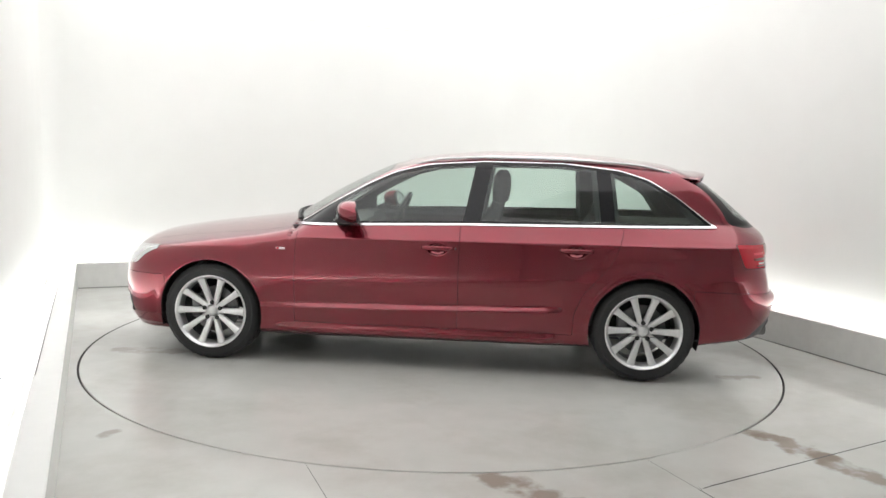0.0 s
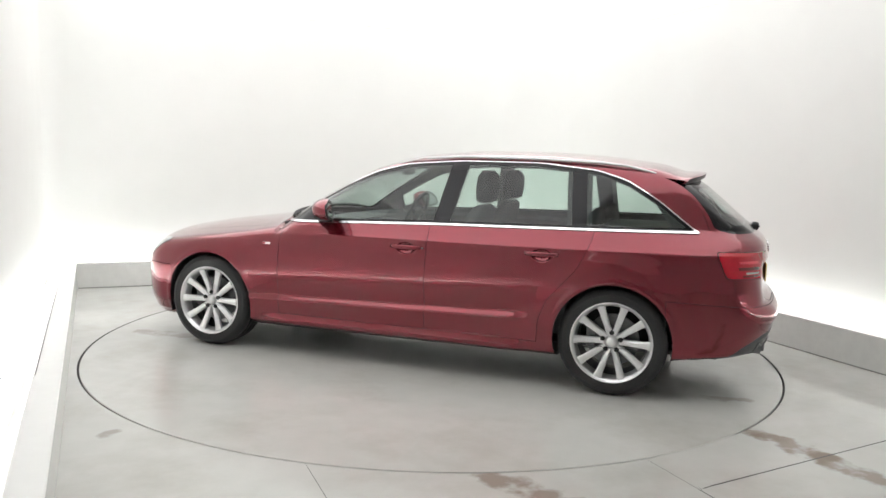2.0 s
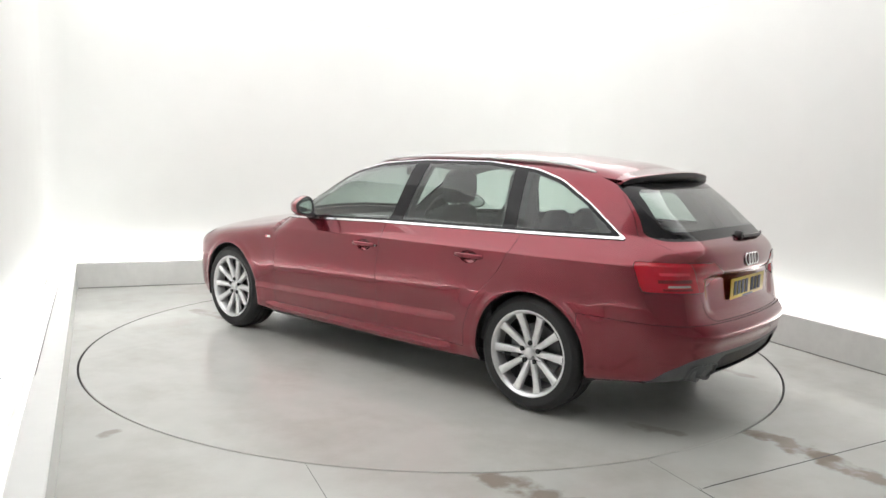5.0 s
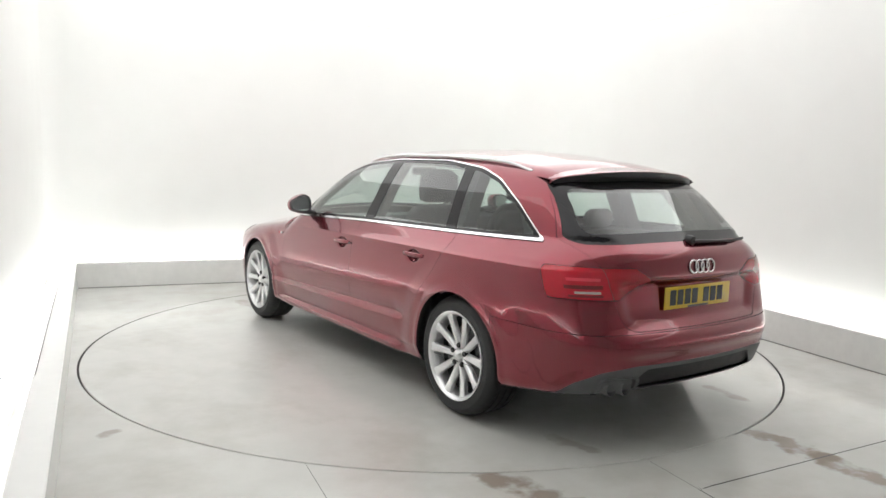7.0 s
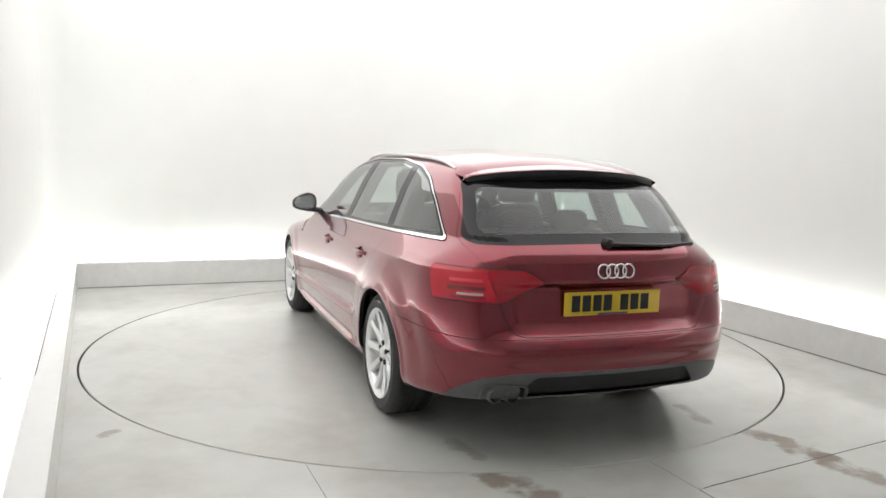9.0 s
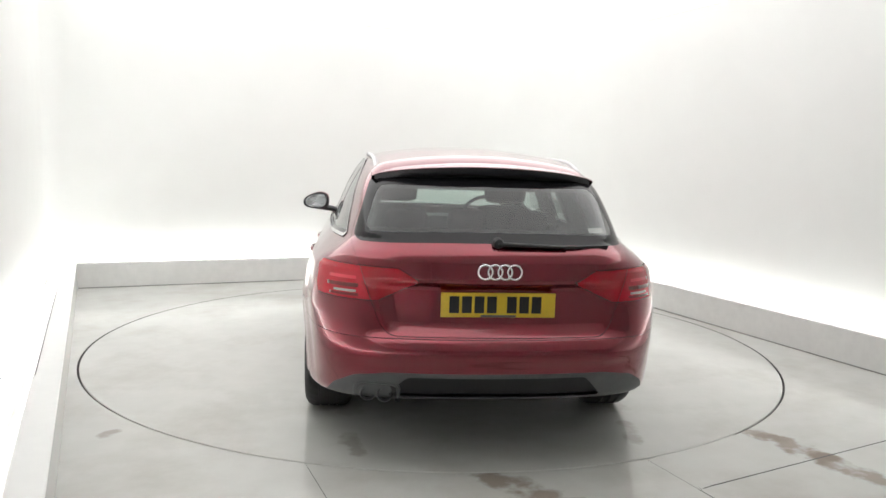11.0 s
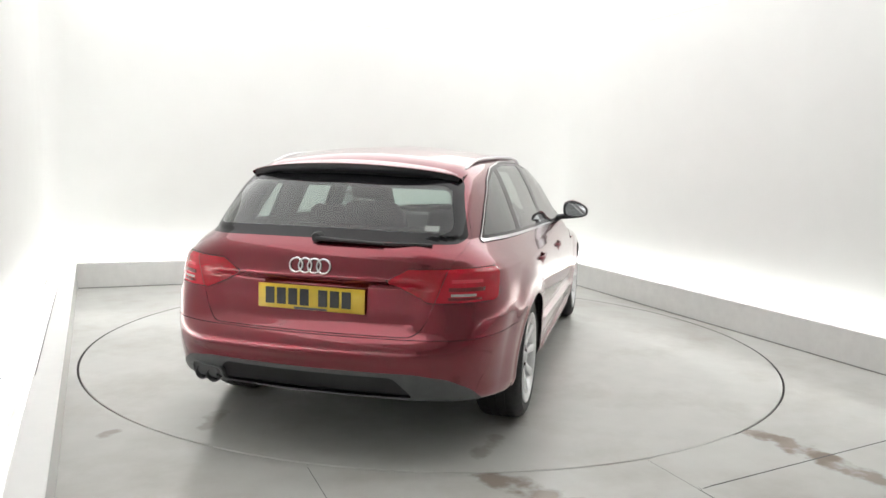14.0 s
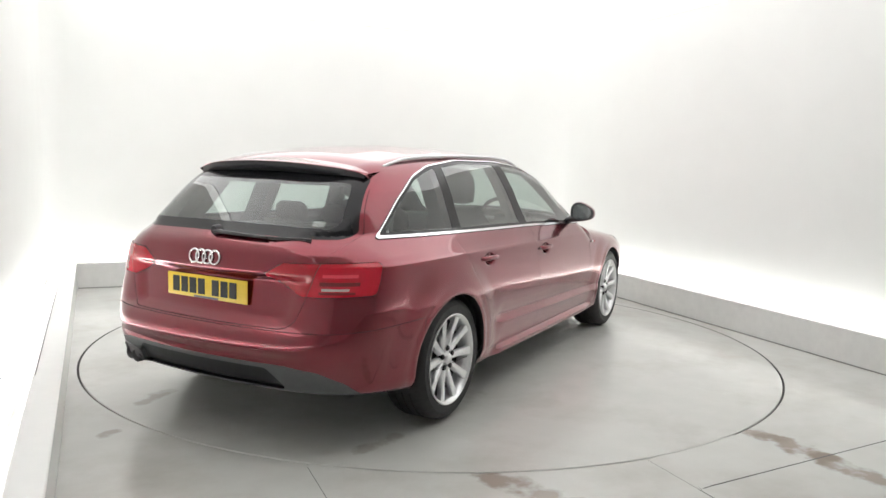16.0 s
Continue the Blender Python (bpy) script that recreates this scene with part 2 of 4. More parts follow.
def build_room():
    # floor panels with open joints round the turntable's pit
    xs = np.arange(LEFT - GAP - 0.1, RIGHT + GAP + 0.15, 0.06)
    ys = np.arange(FRONT - 0.1, BACK + GAP + 0.15, 0.06)
    gx, gy = np.meshgrid(xs, ys)
    v = np.stack([gx.ravel(), gy.ravel(), np.zeros(gx.size)], 1)
    w = len(xs)
    q = np.array([(j * w + i, j * w + i + 1, (j + 1) * w + i + 1, (j + 1) * w + i) for j in range(len(ys) - 1) for i in range(w - 1)])
    sheet = Sheet(v, np.vstack([q[:, [0, 1, 2]], q[:, [0, 2, 3]]]))
    ca, sa = math.cos(radians(23.1)), math.sin(radians(23.1))
    cx0, cy0 = TABLE_X * ca + TABLE_Y * sa, TABLE_Y * ca - TABLE_X * sa
    hole = lambda p: np.hypot(p[:, 0] - cx0, p[:, 1] - cy0) - (TABLE_R + 0.011)
    seam_v = -2.777
    plate = lambda p: np.maximum(np.maximum(-1.417 - p[:, 0], p[:, 0] - 0.087), np.maximum(p[:, 1] + 0.5, FRONT + 3 - p[:, 1]))
    ledge = lambda p: np.maximum(p[:, 1] - seam_v - 0.088 * p[:, 0], 0.087 - p[:, 0])
    for f in (hole, lambda p: plate(p) - 0.0013, lambda p: plate(p) + 0.0013, lambda p: ledge(p) - 0.004, lambda p: ledge(p) + 0.004):
        sheet.cut(f)
    c = sheet.v[sheet.t].mean(1)
    outside, pl, le = hole(c) > 0, plate(c), ledge(c)
    floor = tagged(new("floor"), "glossy pale grey painted concrete floor with rust stains", "floor", "", "structure")
    floor.matrix_world = ROOM
    marks = [(0.85, -2.23, 0.88, -2.42, 0.08, 0.75), (0.89, -2.42, 0.91, -2.68, 0.095, 0.85), (0.91, -2.68, 0.96, -3.3, 0.09, 0.75), (-0.68, -2.36, -0.52, -2.68, 0.10, 0.75), (-2.24, -1.3, -2.2, -1.26, 0.04, 0.5)]
    paint = floor_material("painted_concrete", marks)
    for mask, label in ((outside & (pl > 0.0013) & (le > 0.004), "painted concrete floor round the turntable"),
                        (outside & (pl < -0.0013), "grey cover plate before the turntable"),
                        (outside & (pl > 0.0013) & (le < -0.004), "painted floor panel beyond the joint")):
        used, tris = sheet.pick(mask)
        part_arrays("floor_panel", sheet.v[used], tris, paint, floor, label, False)
    # paint has closed the joint round the turntable for a short way
    arc = [radians(a) for a in np.linspace(-64.5 - 23.1, -50.5 - 23.1, 25)]
    ring = [(cx0 + r * math.cos(a), cy0 + r * math.sin(a), z) for a in arc for r, z in ((TABLE_R + 0.0005, -0.0012), (TABLE_R + 0.0125, -0.0004))]
    part_arrays("joint_filler", ring, [(2 * k, 2 * k + 1, 2 * k + 3, 2 * k + 2) for k in range(24)], paint, floor, "painted-over stretch of the joint", False)
    under = box((RIGHT - LEFT + 1.2, BACK - FRONT + 1.2, 0.1), ((LEFT + RIGHT) / 2, (BACK + FRONT) / 2, -0.075))
    part("subfloor", under, SEAM, floor, "dark pit under the floor joints")
    # kerbs that hide the light strips
    for name, size, at in (
            ("kerb_back", (RIGHT - LEFT + 2 * KERB_T, KERB_T, KERB_H), ((LEFT + RIGHT) / 2, BACK + KERB_T / 2, KERB_H / 2)),
            ("kerb_right", (KERB_T, BACK - FRONT - 0.004, KERB_H), (RIGHT + KERB_T / 2, (BACK + FRONT) / 2, KERB_H / 2)),
            ("kerb_left", (KERB_T, BACK - FRONT - 0.004, KERB_H), (LEFT - KERB_T / 2, (BACK + FRONT) / 2, KERB_H / 2))):
        # the left kerb's brightness is put into its whiter, glossier colour
        ob = room_part(name, box(size, at, 0.006), LIT_KERB if name == "kerb_left" else KERB_PAINT, "low kerb beside the wall lights, their brightness put into a whiter colour" if name == "kerb_left" else "low pale grey kerb that hides the wall lights")
        if name == "kerb_left":
            ob.matrix_world = ROOM @ SKEW
    # walls with rounded corners, one swept sheet with thickness
    bm = bmesh.new()
    l, r, b, f = LEFT - GAP, RIGHT + GAP, BACK + GAP, FRONT
    line = [(l, f)]
    for cx, cy, a0, rad in ((l + 0.22, b - 0.22, 180, 0.22), (r - 0.62, b - 0.62, 90, 0.62)):
        line += [(cx + rad * math.cos(radians(a0 - k * 4.5)), cy + rad * math.sin(radians(a0 - k * 4.5))) for k in range(21)]
    line += [(r, f)]
    inner = [(bm.verts.new((x, y, 0)), bm.verts.new((x, y, HEIGHT))) for x, y in line]
    for a, c2 in zip(inner, inner[1:]):
        bm.faces.new((a[0], a[1], c2[1], c2[0]))
    geom = bmesh.ops.extrude_face_region(bm, geom=bm.faces[:])
    cx, cy = (l + r) / 2, (b + f) / 2
    for vert in [g for g in geom["geom"] if isinstance(g, bmesh.types.BMVert)]:
        vert.co.x += 0.1 * (1 if vert.co.x > cx else -1)
        vert.co.y += 0.1 * (1 if vert.co.y > cy else -1)
    bmesh.ops.recalc_face_normals(bm, faces=bm.faces)
    room_part("wall_back", bm, WALL_PAINT, "plain white studio wall with rounded corners", True)
    # unseen wall added behind the camera; its grey tones the car's reflections
    room_part("wall_front", box((r - l + 0.2, 0.1, HEIGHT), ((l + r) / 2, f - 0.052, HEIGHT / 2)), END_WALL, "plain pale grey end wall, added unseen to tone the car's reflections")
    room_part("ceiling", box((r - l + 0.4, b - f + 0.4, 0.1), ((l + r) / 2, (b + f) / 2, HEIGHT + 0.052)), CEILING_PAINT, "plain white ceiling")
    # luminous ceiling panel
    lamp = tagged(new("ceiling_light"), "large square white luminous ceiling panel", "ceiling light")
    lamp.matrix_world = ROOM @ pose(0.05, 0.22, HEIGHT - 0.05)
    part("diffuser", box((5.42, 5.80, 0.03), (0, 0, 0), 0.01), DIFFUSER, lamp, "glowing white diffuser")
    frame_bm = bmesh.new()
    for size, at in (((5.1, 0.04, 0.03), (0, 2.7, 0.031)), ((5.1, 0.04, 0.03), (0, -2.7, 0.031)), ((0.04, 5.3, 0.03), (2.53, 0, 0.031)), ((0.04, 5.3, 0.03), (-2.53, 0, 0.031))):
        box(size, at, 0.005, None, 2, frame_bm)
    part("frame", frame_bm, CEILING_PAINT, lamp, "white frame")
    # light strips on the floor behind the kerbs
    for size, at in (((RIGHT - LEFT, 0.05, 0.05), ((LEFT + RIGHT) / 2, BACK + 0.2, 0.13)), ((0.05, 8.4, 0.05), (RIGHT + 0.2, BACK - 4.4, 0.13)), ((0.05, 8.4, 0.05), (LEFT - 0.2, BACK - 4.4, 0.13))):
        strip = tagged(new("light_strip"), "white light strip hidden behind the kerb", "light strip", "wall lights")
        strip.matrix_world = ROOM @ pose(*at)
        part("tube", box(size, (0, 0, 0), 0.01), WEAK_TUBE if at[0] > 2 else TUBE, strip, "glowing white tube")
        part("tray", box((size[0] + 0.02, size[1] + 0.02, 0.10), (0, 0, -0.078), 0.004), KERB_PAINT, strip, "white tray")

    # tubes in the cove between walls and ceiling, added unseen to whiten the edge
    for size, at in (((RIGHT - LEFT + 0.3, 0.06, 0.05), ((LEFT + RIGHT) / 2, BACK + GAP - 0.07, HEIGHT - 0.05)), ((0.06, 7.0, 0.05), (RIGHT + GAP - 0.07, BACK - 3.6, HEIGHT - 0.05)), ((0.06, 7.0, 0.05), (LEFT - GAP + 0.07, BACK - 3.6, HEIGHT - 0.05))):
        strip = tagged(new("added_cove_tube"), "added white light tube that whitens the wall's top edge", "light strip", "cove lights")
        strip.matrix_world = ROOM @ pose(*at)
        part("tube", box(size, (0, 0, 0), 0.012), COVE_TUBE, strip, "glowing white tube")
        part("clip_rail", box((size[0], size[1] * 0.6 if size[1] < 1 else size[1], 0.02), (0, 0, 0.034), 0.004), CEILING_PAINT, strip, "white rail")
    for size, at in (((RIGHT - LEFT - 0.01, 0.004, 0.006), ((LEFT + RIGHT) / 2, BACK - 0.003, 0.003)), ((0.004, BACK - FRONT - 0.02, 0.006), (RIGHT - 0.003, (BACK + FRONT) / 2, 0.003))):
        room_part("trim", box(size, at), JOINT, "dark joint where the kerb meets the floor")
    # thin dark strip laid along the left kerb's outer edge
    joint = box((0.004, 2.7, 0.003), (LEFT - KERB_T + 0.012, 0.32, KERB_H + 0.0005))
    ob = room_part("trim", joint, SEAM, "thin dark line along the left kerb's outer edge")
    ob.matrix_world = ROOM @ SKEW


build_room()
turntable = tagged(new("turntable"), "round flush grey turntable with scuffed paint", "turntable", "", "")


def build_turntable():
    paint = floor_material("turntable_paint", [(-2.2, 0.58, -1.98, 0.63, 0.05, 0.42), (-2.1, -0.80, -1.85, -0.84, 0.05, 0.42), (-1.6, 0.62, -1.0, 0.66, 0.1, 0.25), (-1.6, -0.84, -1.0, -0.8, 0.1, 0.25), (1.7, 0.7, 2.1, 0.75, 0.08, 0.35)])
    bm = lathe([(0, 0.0), (0.6, 0.0), (1.2, 0.0), (1.8, 0.0), (TABLE_R - 0.05, 0.0), (TABLE_R - 0.05, -0.02), (0, -0.02)], 160, "Z")
    part("deck", bm, paint, turntable, "", True, 30)
    edge = lathe([(TABLE_R - 0.05, -0.02), (TABLE_R - 0.05, 0.0), (TABLE_R - 0.004, 0.0), (TABLE_R, -0.004), (TABLE_R, -0.02)], 160, "Z")
    part("edge_ring", edge, paint, turntable, "grey painted edge ring", True, 30)


build_turntable()

# ---- the car: its body's form ----
AXLE, TRACK, WHEEL_R = 1.404, 0.885, 0.325
TOP = curve([(2.6, 0.45), (2.36, 0.63), (2.2, 0.735), (2.0, 0.798), (1.7, 0.852), (1.2, 0.92), (1.0, 0.955), (0.72, 1.132), (0.5, 1.248), (0.3, 1.337),
             (0.04, 1.402), (-0.36, 1.442), (-0.9, 1.445), (-1.26, 1.425), (-1.63, 1.382), (-1.85, 1.345), (-2.4, 1.25)], 0.10)
NOSE = curve([(0.1, 2.12), (0.2, 2.2), (0.32, 2.265), (0.5, 2.275), (0.64, 2.255), (0.74, 2.195), (0.9, 2.06), (1.5, 1.6)], 0.05)
TAIL = curve([(0.1, -2.1), (0.2, -2.2), (0.3, -2.29), (0.42, -2.335), (0.455, -2.338), (0.495, -2.36), (0.535, -2.36), (0.565, -2.342), (0.607, -2.288), (0.68, -2.272), (0.80, -2.262), (0.835, -2.275),
              (0.92, -2.262), (0.955, -2.235), (1.0, -2.175), (1.29, -1.835), (1.36, -1.76), (1.5, -1.6)], 0.022)
TAIL_CORNER = curve([(0.1, -2.1), (0.2, -2.2), (0.3, -2.29), (0.42, -2.335), (0.52, -2.345), (0.62, -2.322), (0.75, -2.285), (0.92, -2.262), (0.955, -2.235), (1.0, -2.175), (1.29, -1.835), (1.5, -1.6)], 0.06)
SIDE = curve([(0.1, 0.76), (0.2, 0.84), (0.222, 0.882), (0.25, 0.889), (0.283, 0.872), (0.3, 0.873), (0.385, 0.893), (0.402, 0.896), (0.434, 0.870), (0.46, 0.8795), (0.51, 0.8925), (0.55, 0.8995), (0.58, 0.9022), (0.615, 0.9018), (0.65, 0.8992), (0.70, 0.8932), (0.78, 0.8815),
              (0.85, 0.8705), (0.868, 0.857), (0.95, 0.806), (1.0, 0.772), (1.2, 0.688), (1.34, 0.612), (1.42, 0.55), (1.6, 0.4)], 0.012)
PLAN = curve([(2.6, 0.32), (2.2, 0.13), (1.9, 0.055), (1.6, 0.012), (1.2, 0.0), (-1.3, 0.0), (-1.6, 0.012), (-1.9, 0.043), (-2.2, 0.108), (-2.5, 0.19)], 0.2)
CABIN_PLAN = curve([(1.4, 0.05), (0.9, 0.0), (0.0, -0.005), (-0.8, 0.0), (-1.4, 0.022), (-1.8, 0.05), (-2.2, 0.10)], 0.3)
BELLY = curve([(2.5, 0.23), (2.0, 0.17), (1.5, 0.18), (-1.5, 0.20), (-1.8, 0.255), (-2.0, 0.27), (-2.3, 0.295), (-2.6, 0.34)], 0.2)
LOWER_CREASE = curve([(1.4, 0.0), (1.0, 0.3), (0.8, 1.0), (-0.78, 1.0), (-0.90, 0.0)], 0.03)


HANDLES = ((-0.085, 0.800), (-0.965, 0.815))


def smax(a, b, k):
    h = np.maximum(k - np.abs(a - b), 0) / k
    return np.maximum(a, b) + h * h * k / 4


def side_height(p):
    """A height that follows the doors' creases, which rise towards the tail."""
    x, z = p[:, 0], p[:, 2]
    return z + 0.03 * x * np.clip((z - 0.25) / 0.2, 0, 1) * np.clip((0.9 - z) / 0.1, 0, 1)


def side_line(level):
    """A line along the car's sides, to give a crease its row of faces."""
    return lambda p: side_height(p) - level


def body_field(p):
    """Below zero inside the body, above outside."""
    x, y, z = p[:, 0], np.abs(p[:, 1]), p[:, 2]
    high = np.clip((z - 0.9) / 0.1, 0, 1)
    # the creases of the doors fade out at the arches
    zs = side_height(p)
    plain = np.interp(zs, [0.1, 0.2, 0.225, 0.3, 0.6], [0.76, 0.83, 0.864, 0.880, 0.9022])
    fade = LOWER_CREASE(x)
    half = np.where(zs < 0.6, SIDE(zs) * fade + plain * (1 - fade), SIDE(zs)) - PLAN(x) - CABIN_PLAN(x) * high
    for ax in (AXLE, -AXLE):
        r = np.hypot(x - ax, z - WHEEL_R)
        blister = np.clip((0.56 - r) / 0.15, 0, 1)
        swell = 0.015 if ax < 0 else 0.009
        half = half + (swell * blister * blister * (3 - 2 * blister) + 0.006 * np.exp(-((r - 0.36) / 0.022) ** 2)) * np.clip((z - 0.2) / 0.1, 0, 1)
    for hx, hz in HANDLES:
        half = half - 0.020 * np.exp(-(((x - hx) / 0.052) ** 2 + ((z - hz + 0.004) / 0.030) ** 2) ** 2)
    side = y - half
    slope = (TOP(x + 0.01) - TOP(x - 0.01)) / 0.02
    crown = np.where(x > 0.9, 0.05, 0.066) * (y / 0.62) ** 2
    top = (z - TOP(x + 0.16 * y * y * np.clip((x - 0.1) / 0.4, 0, 1)) + crown) / np.sqrt(1 + slope ** 2)
    ds = (TAIL(z + 0.008) - TAIL(z - 0.008)) / 0.016
    turn = np.clip((y - 0.5) / 0.2, 0, 1)
    turn = turn * turn * (3 - 2 * turn)
    tail = (TAIL(z) * (1 - turn) + TAIL_CORNER(z) * turn + 0.17 * y * y - x) / np.sqrt(1 + ds * ds * (1 - turn))
    dish = np.clip((0.515 + 0.20 * (z - 0.6) - y) / 0.085, 0, 1) * np.clip((z - 0.608) / 0.03, 0, 1) * np.clip((0.822 - z) / 0.025, 0, 1)
    tail = tail + 0.017 * dish * dish * (3 - 2 * dish)
    nose = x - NOSE(z) + 0.42 * y * y
    f = smax(side, top, 0.085)
    f = smax(f, tail, 0.28 - 0.16 * np.clip((z - 0.9) / 0.12, 0, 1))
    f = smax(f, nose, 0.13)
    return smax(f, BELLY(x) - z, 0.03)


def body_normal(p, e=0.002):
    g = np.stack([body_field(p + d) - body_field(p - d) for d in np.eye(3) * e], 1)
    return g / np.maximum(np.linalg.norm(g, axis=1, keepdims=True), 1e-9)


def spread(p, start, end, steps=46):
    """Walk from start towards p until the body's surface is met."""
    lo, hi = np.zeros(len(p)), np.full(len(p), end)
    for _ in range(steps):
        mid = (lo + hi) / 2
        inside = body_field(start + (p - start) * mid[:, None]) < 0
        lo, hi = np.where(inside, mid, lo), np.where(inside, hi, mid)
    return start + (p - start) * lo[:, None]


def body_sheet(step=(0.026, 0.024, 0.018)):
    lo, hi = np.array((-2.36, -0.92, 0.15)), np.array((2.28, 0.92, 1.44))
    n = np.ceil((hi - lo) / np.array(step)).astype(int)
    ids, verts, tris = {}, [], []

    def vert(i, j, k):
        key = (i, j, k)
        if key not in ids:
            ids[key] = len(verts)
            verts.append(key)
        return ids[key]

    def quad(a, b, c, d):
        a, b, c, d = vert(*a), vert(*b), vert(*c), vert(*d)
        tris.extend(((a, b, c), (a, c, d)))

    X, Y, Z = n
    for i in range(X):
        for k in range(Z):
            quad((i, 0, k), (i + 1, 0, k), (i + 1, 0, k + 1), (i, 0, k + 1))
            quad((i, Y, k), (i, Y, k + 1), (i + 1, Y, k + 1), (i + 1, Y, k))
        for j in range(Y):
            quad((i, j, 0), (i, j + 1, 0), (i + 1, j + 1, 0), (i + 1, j, 0))
            quad((i, j, Z), (i + 1, j, Z), (i + 1, j + 1, Z), (i, j + 1, Z))
    for j in range(Y):
        for k in range(Z):
            quad((0, j, k), (0, j, k + 1), (0, j + 1, k + 1), (0, j + 1, k))
            quad((X, j, k), (X, j + 1, k), (X, j + 1, k + 1), (X, j, k + 1))
    p = lo + (hi - lo) * np.array(verts) / n
    start = np.stack([np.clip(p[:, 0], -1.45, 1.25), 0 * p[:, 0], np.clip(p[:, 2], 0.5, 0.72)], 1)
    return Sheet(spread(p, start, 1.7), tris)


# ---- lines on the body, each a field that is zero on its line ----
SILL_LINE = curve([(0.84, 0.925), (-0.24, 0.962), (-1.83, 0.992)], 0.05)
GLASS_TOP = curve([(0.84, 0.925), (0.603, 1.076), (0.414, 1.183), (0.226, 1.272), (0.0, 1.328), (-0.37, 1.356), (-0.88, 1.358), (-1.243, 1.322), (-1.425, 1.268),
                   (-1.61, 1.160), (-1.83, 0.992), (-1.9, 0.93)], 0.07)
REAR_SHUT = curve([(1.2, -1.27), (0.95, -1.26), (0.884, -1.244), (0.749, -1.185), (0.545, -1.01), (0.42, -0.962), (0.2, -0.955)], 0.05)
HATCH_EDGE = curve([(0.5, 0.50), (0.60, 0.515), (0.75, 0.572), (0.90, 0.622), (0.985, 0.665), (1.3, 0.568), (1.4, 0.54)], 0.05)
LAMP_FOOT = curve([(0.28, 0.875), (0.372, 0.818), (0.45, 0.778), (0.54, 0.738), (0.9, 0.748)], 0.015)
DIFFUSER_TOP = curve([(0, 0.43), (0.5, 0.43), (0.64, 0.405), (0.74, 0.34), (0.8, 0.2), (0.95, 0.1)], 0.04)


def dlo(p):
    x, z = p[:, 0], p[:, 2]
    slope = (GLASS_TOP(x + 0.01) - GLASS_TOP(x - 0.01)) / 0.02
    side = np.abs(p[:, 1]) < 0.42
    return smax(SILL_LINE(x) - z, (z - GLASS_TOP(x)) / np.sqrt(1 + slope ** 2), 0.012) + side * 1.0


def trim_edge(p):
    """Zero on the outer edge of the bright window trim, which is broader along the sill."""
    return dlo(p) - 0.0065 - 0.006 * np.clip((SILL_LINE(p[:, 0]) + 0.02 - p[:, 2]) / 0.02, 0, 1)


def pillar_b(p):
    return np.abs(p[:, 0] + 0.294 + 0.18 * (p[:, 2] - 0.975)) - 0.055


def pillar_c(p):
    return np.abs(p[:, 0] + 1.165 - 0.10 * (p[:, 2] - 1.0)) - 0.045


def mirror_sail(p):
    return p[:, 0] - 0.60 + 0.1 * (p[:, 2] - 1.0)


def arch(p):
    r = np.minimum(np.hypot(p[:, 0] - AXLE, p[:, 2] - WHEEL_R), np.hypot(p[:, 0] + AXLE, p[:, 2] - WHEEL_R)) - 0.348
    return np.where(np.abs(p[:, 1]) > 0.52, r, 1.0)


def door_front_edge(p):
    return p[:, 0] - 0.84


def door_mid_edge(p):
    return p[:, 0] + 0.225


def door_rear_edge(p):
    return p[:, 0] - REAR_SHUT(p[:, 2])


def door_foot(p):
    return p[:, 2] - 0.285


def handle_dish(size):
    """A round line about each door handle, to give the dish behind it enough faces."""
    def field(p):
        r = [np.hypot((p[:, 0] - hx) / 0.052, (p[:, 2] - hz + 0.004) / 0.030) for hx, hz in HANDLES]
        return np.where(np.abs(p[:, 1]) > 0.7, np.minimum(*r) - size, 1.0)
    return field


def hatch(p):
    """Inside the tailgate below zero."""
    y = np.abs(p[:, 1])
    f = smax(y - HATCH_EDGE(p[:, 2]), 0.588 - p[:, 2], 0.07)
    return np.maximum(f, p[:, 0] + 1.775) * np.where(p[:, 2] > 0.9, 3.0, 1.0)


def rear_glass(p):
    z = p[:, 2]
    f = smax(np.abs(p[:, 1]) - (HATCH_EDGE(z) - 0.008), smax(0.982 + 0.012 * np.cos(p[:, 1] * 2.2) - z, z - 1.284, 0.02), 0.05)
    return np.maximum(f, p[:, 0] + 1.7)


def windscreen(p):
    x, y = p[:, 0], np.abs(p[:, 1])
    f = smax(x - 0.985 + 0.30 * y * y, 0.275 - 0.05 * y * y - x, 0.03)
    f = smax(f, y - (0.545 + 0.19 * (x - 0.3)), 0.05)
    return np.maximum(f, 0.88 - p[:, 2])


def tail_lamp(p):
    x, y, z = p[:, 0], np.abs(p[:, 1]), p[:, 2]
    f = smax(z - (0.874 + 0.018 * np.clip(y, 0.4, 0.8) - 0.046 * np.clip((0.45 - y) / 0.08, 0, 2)), LAMP_FOOT(y) - z, 0.012)
    return smax(f, x + 1.985 - 0.42 * (z - 0.82), 0.02)


def rear_bumper(p):
    x, z = p[:, 0], p[:, 2]
    return np.maximum(z - (0.580 + 0.02 * np.clip((x + 2.2) / 0.5, 0, 1)), x + 1.70)


def diffuser(p):
    return np.maximum(p[:, 2] - DIFFUSER_TOP(np.abs(p[:, 1])), p[:, 0] + 1.98)


def vent(p):
    y, z = np.abs(p[:, 1]), p[:, 2]
    f = smax(np.abs(z - 0.360) - 0.048, y - 0.45 + 0.9 * (z - 0.360), 0.02)
    return np.maximum(f, p[:, 0] + 2.0)


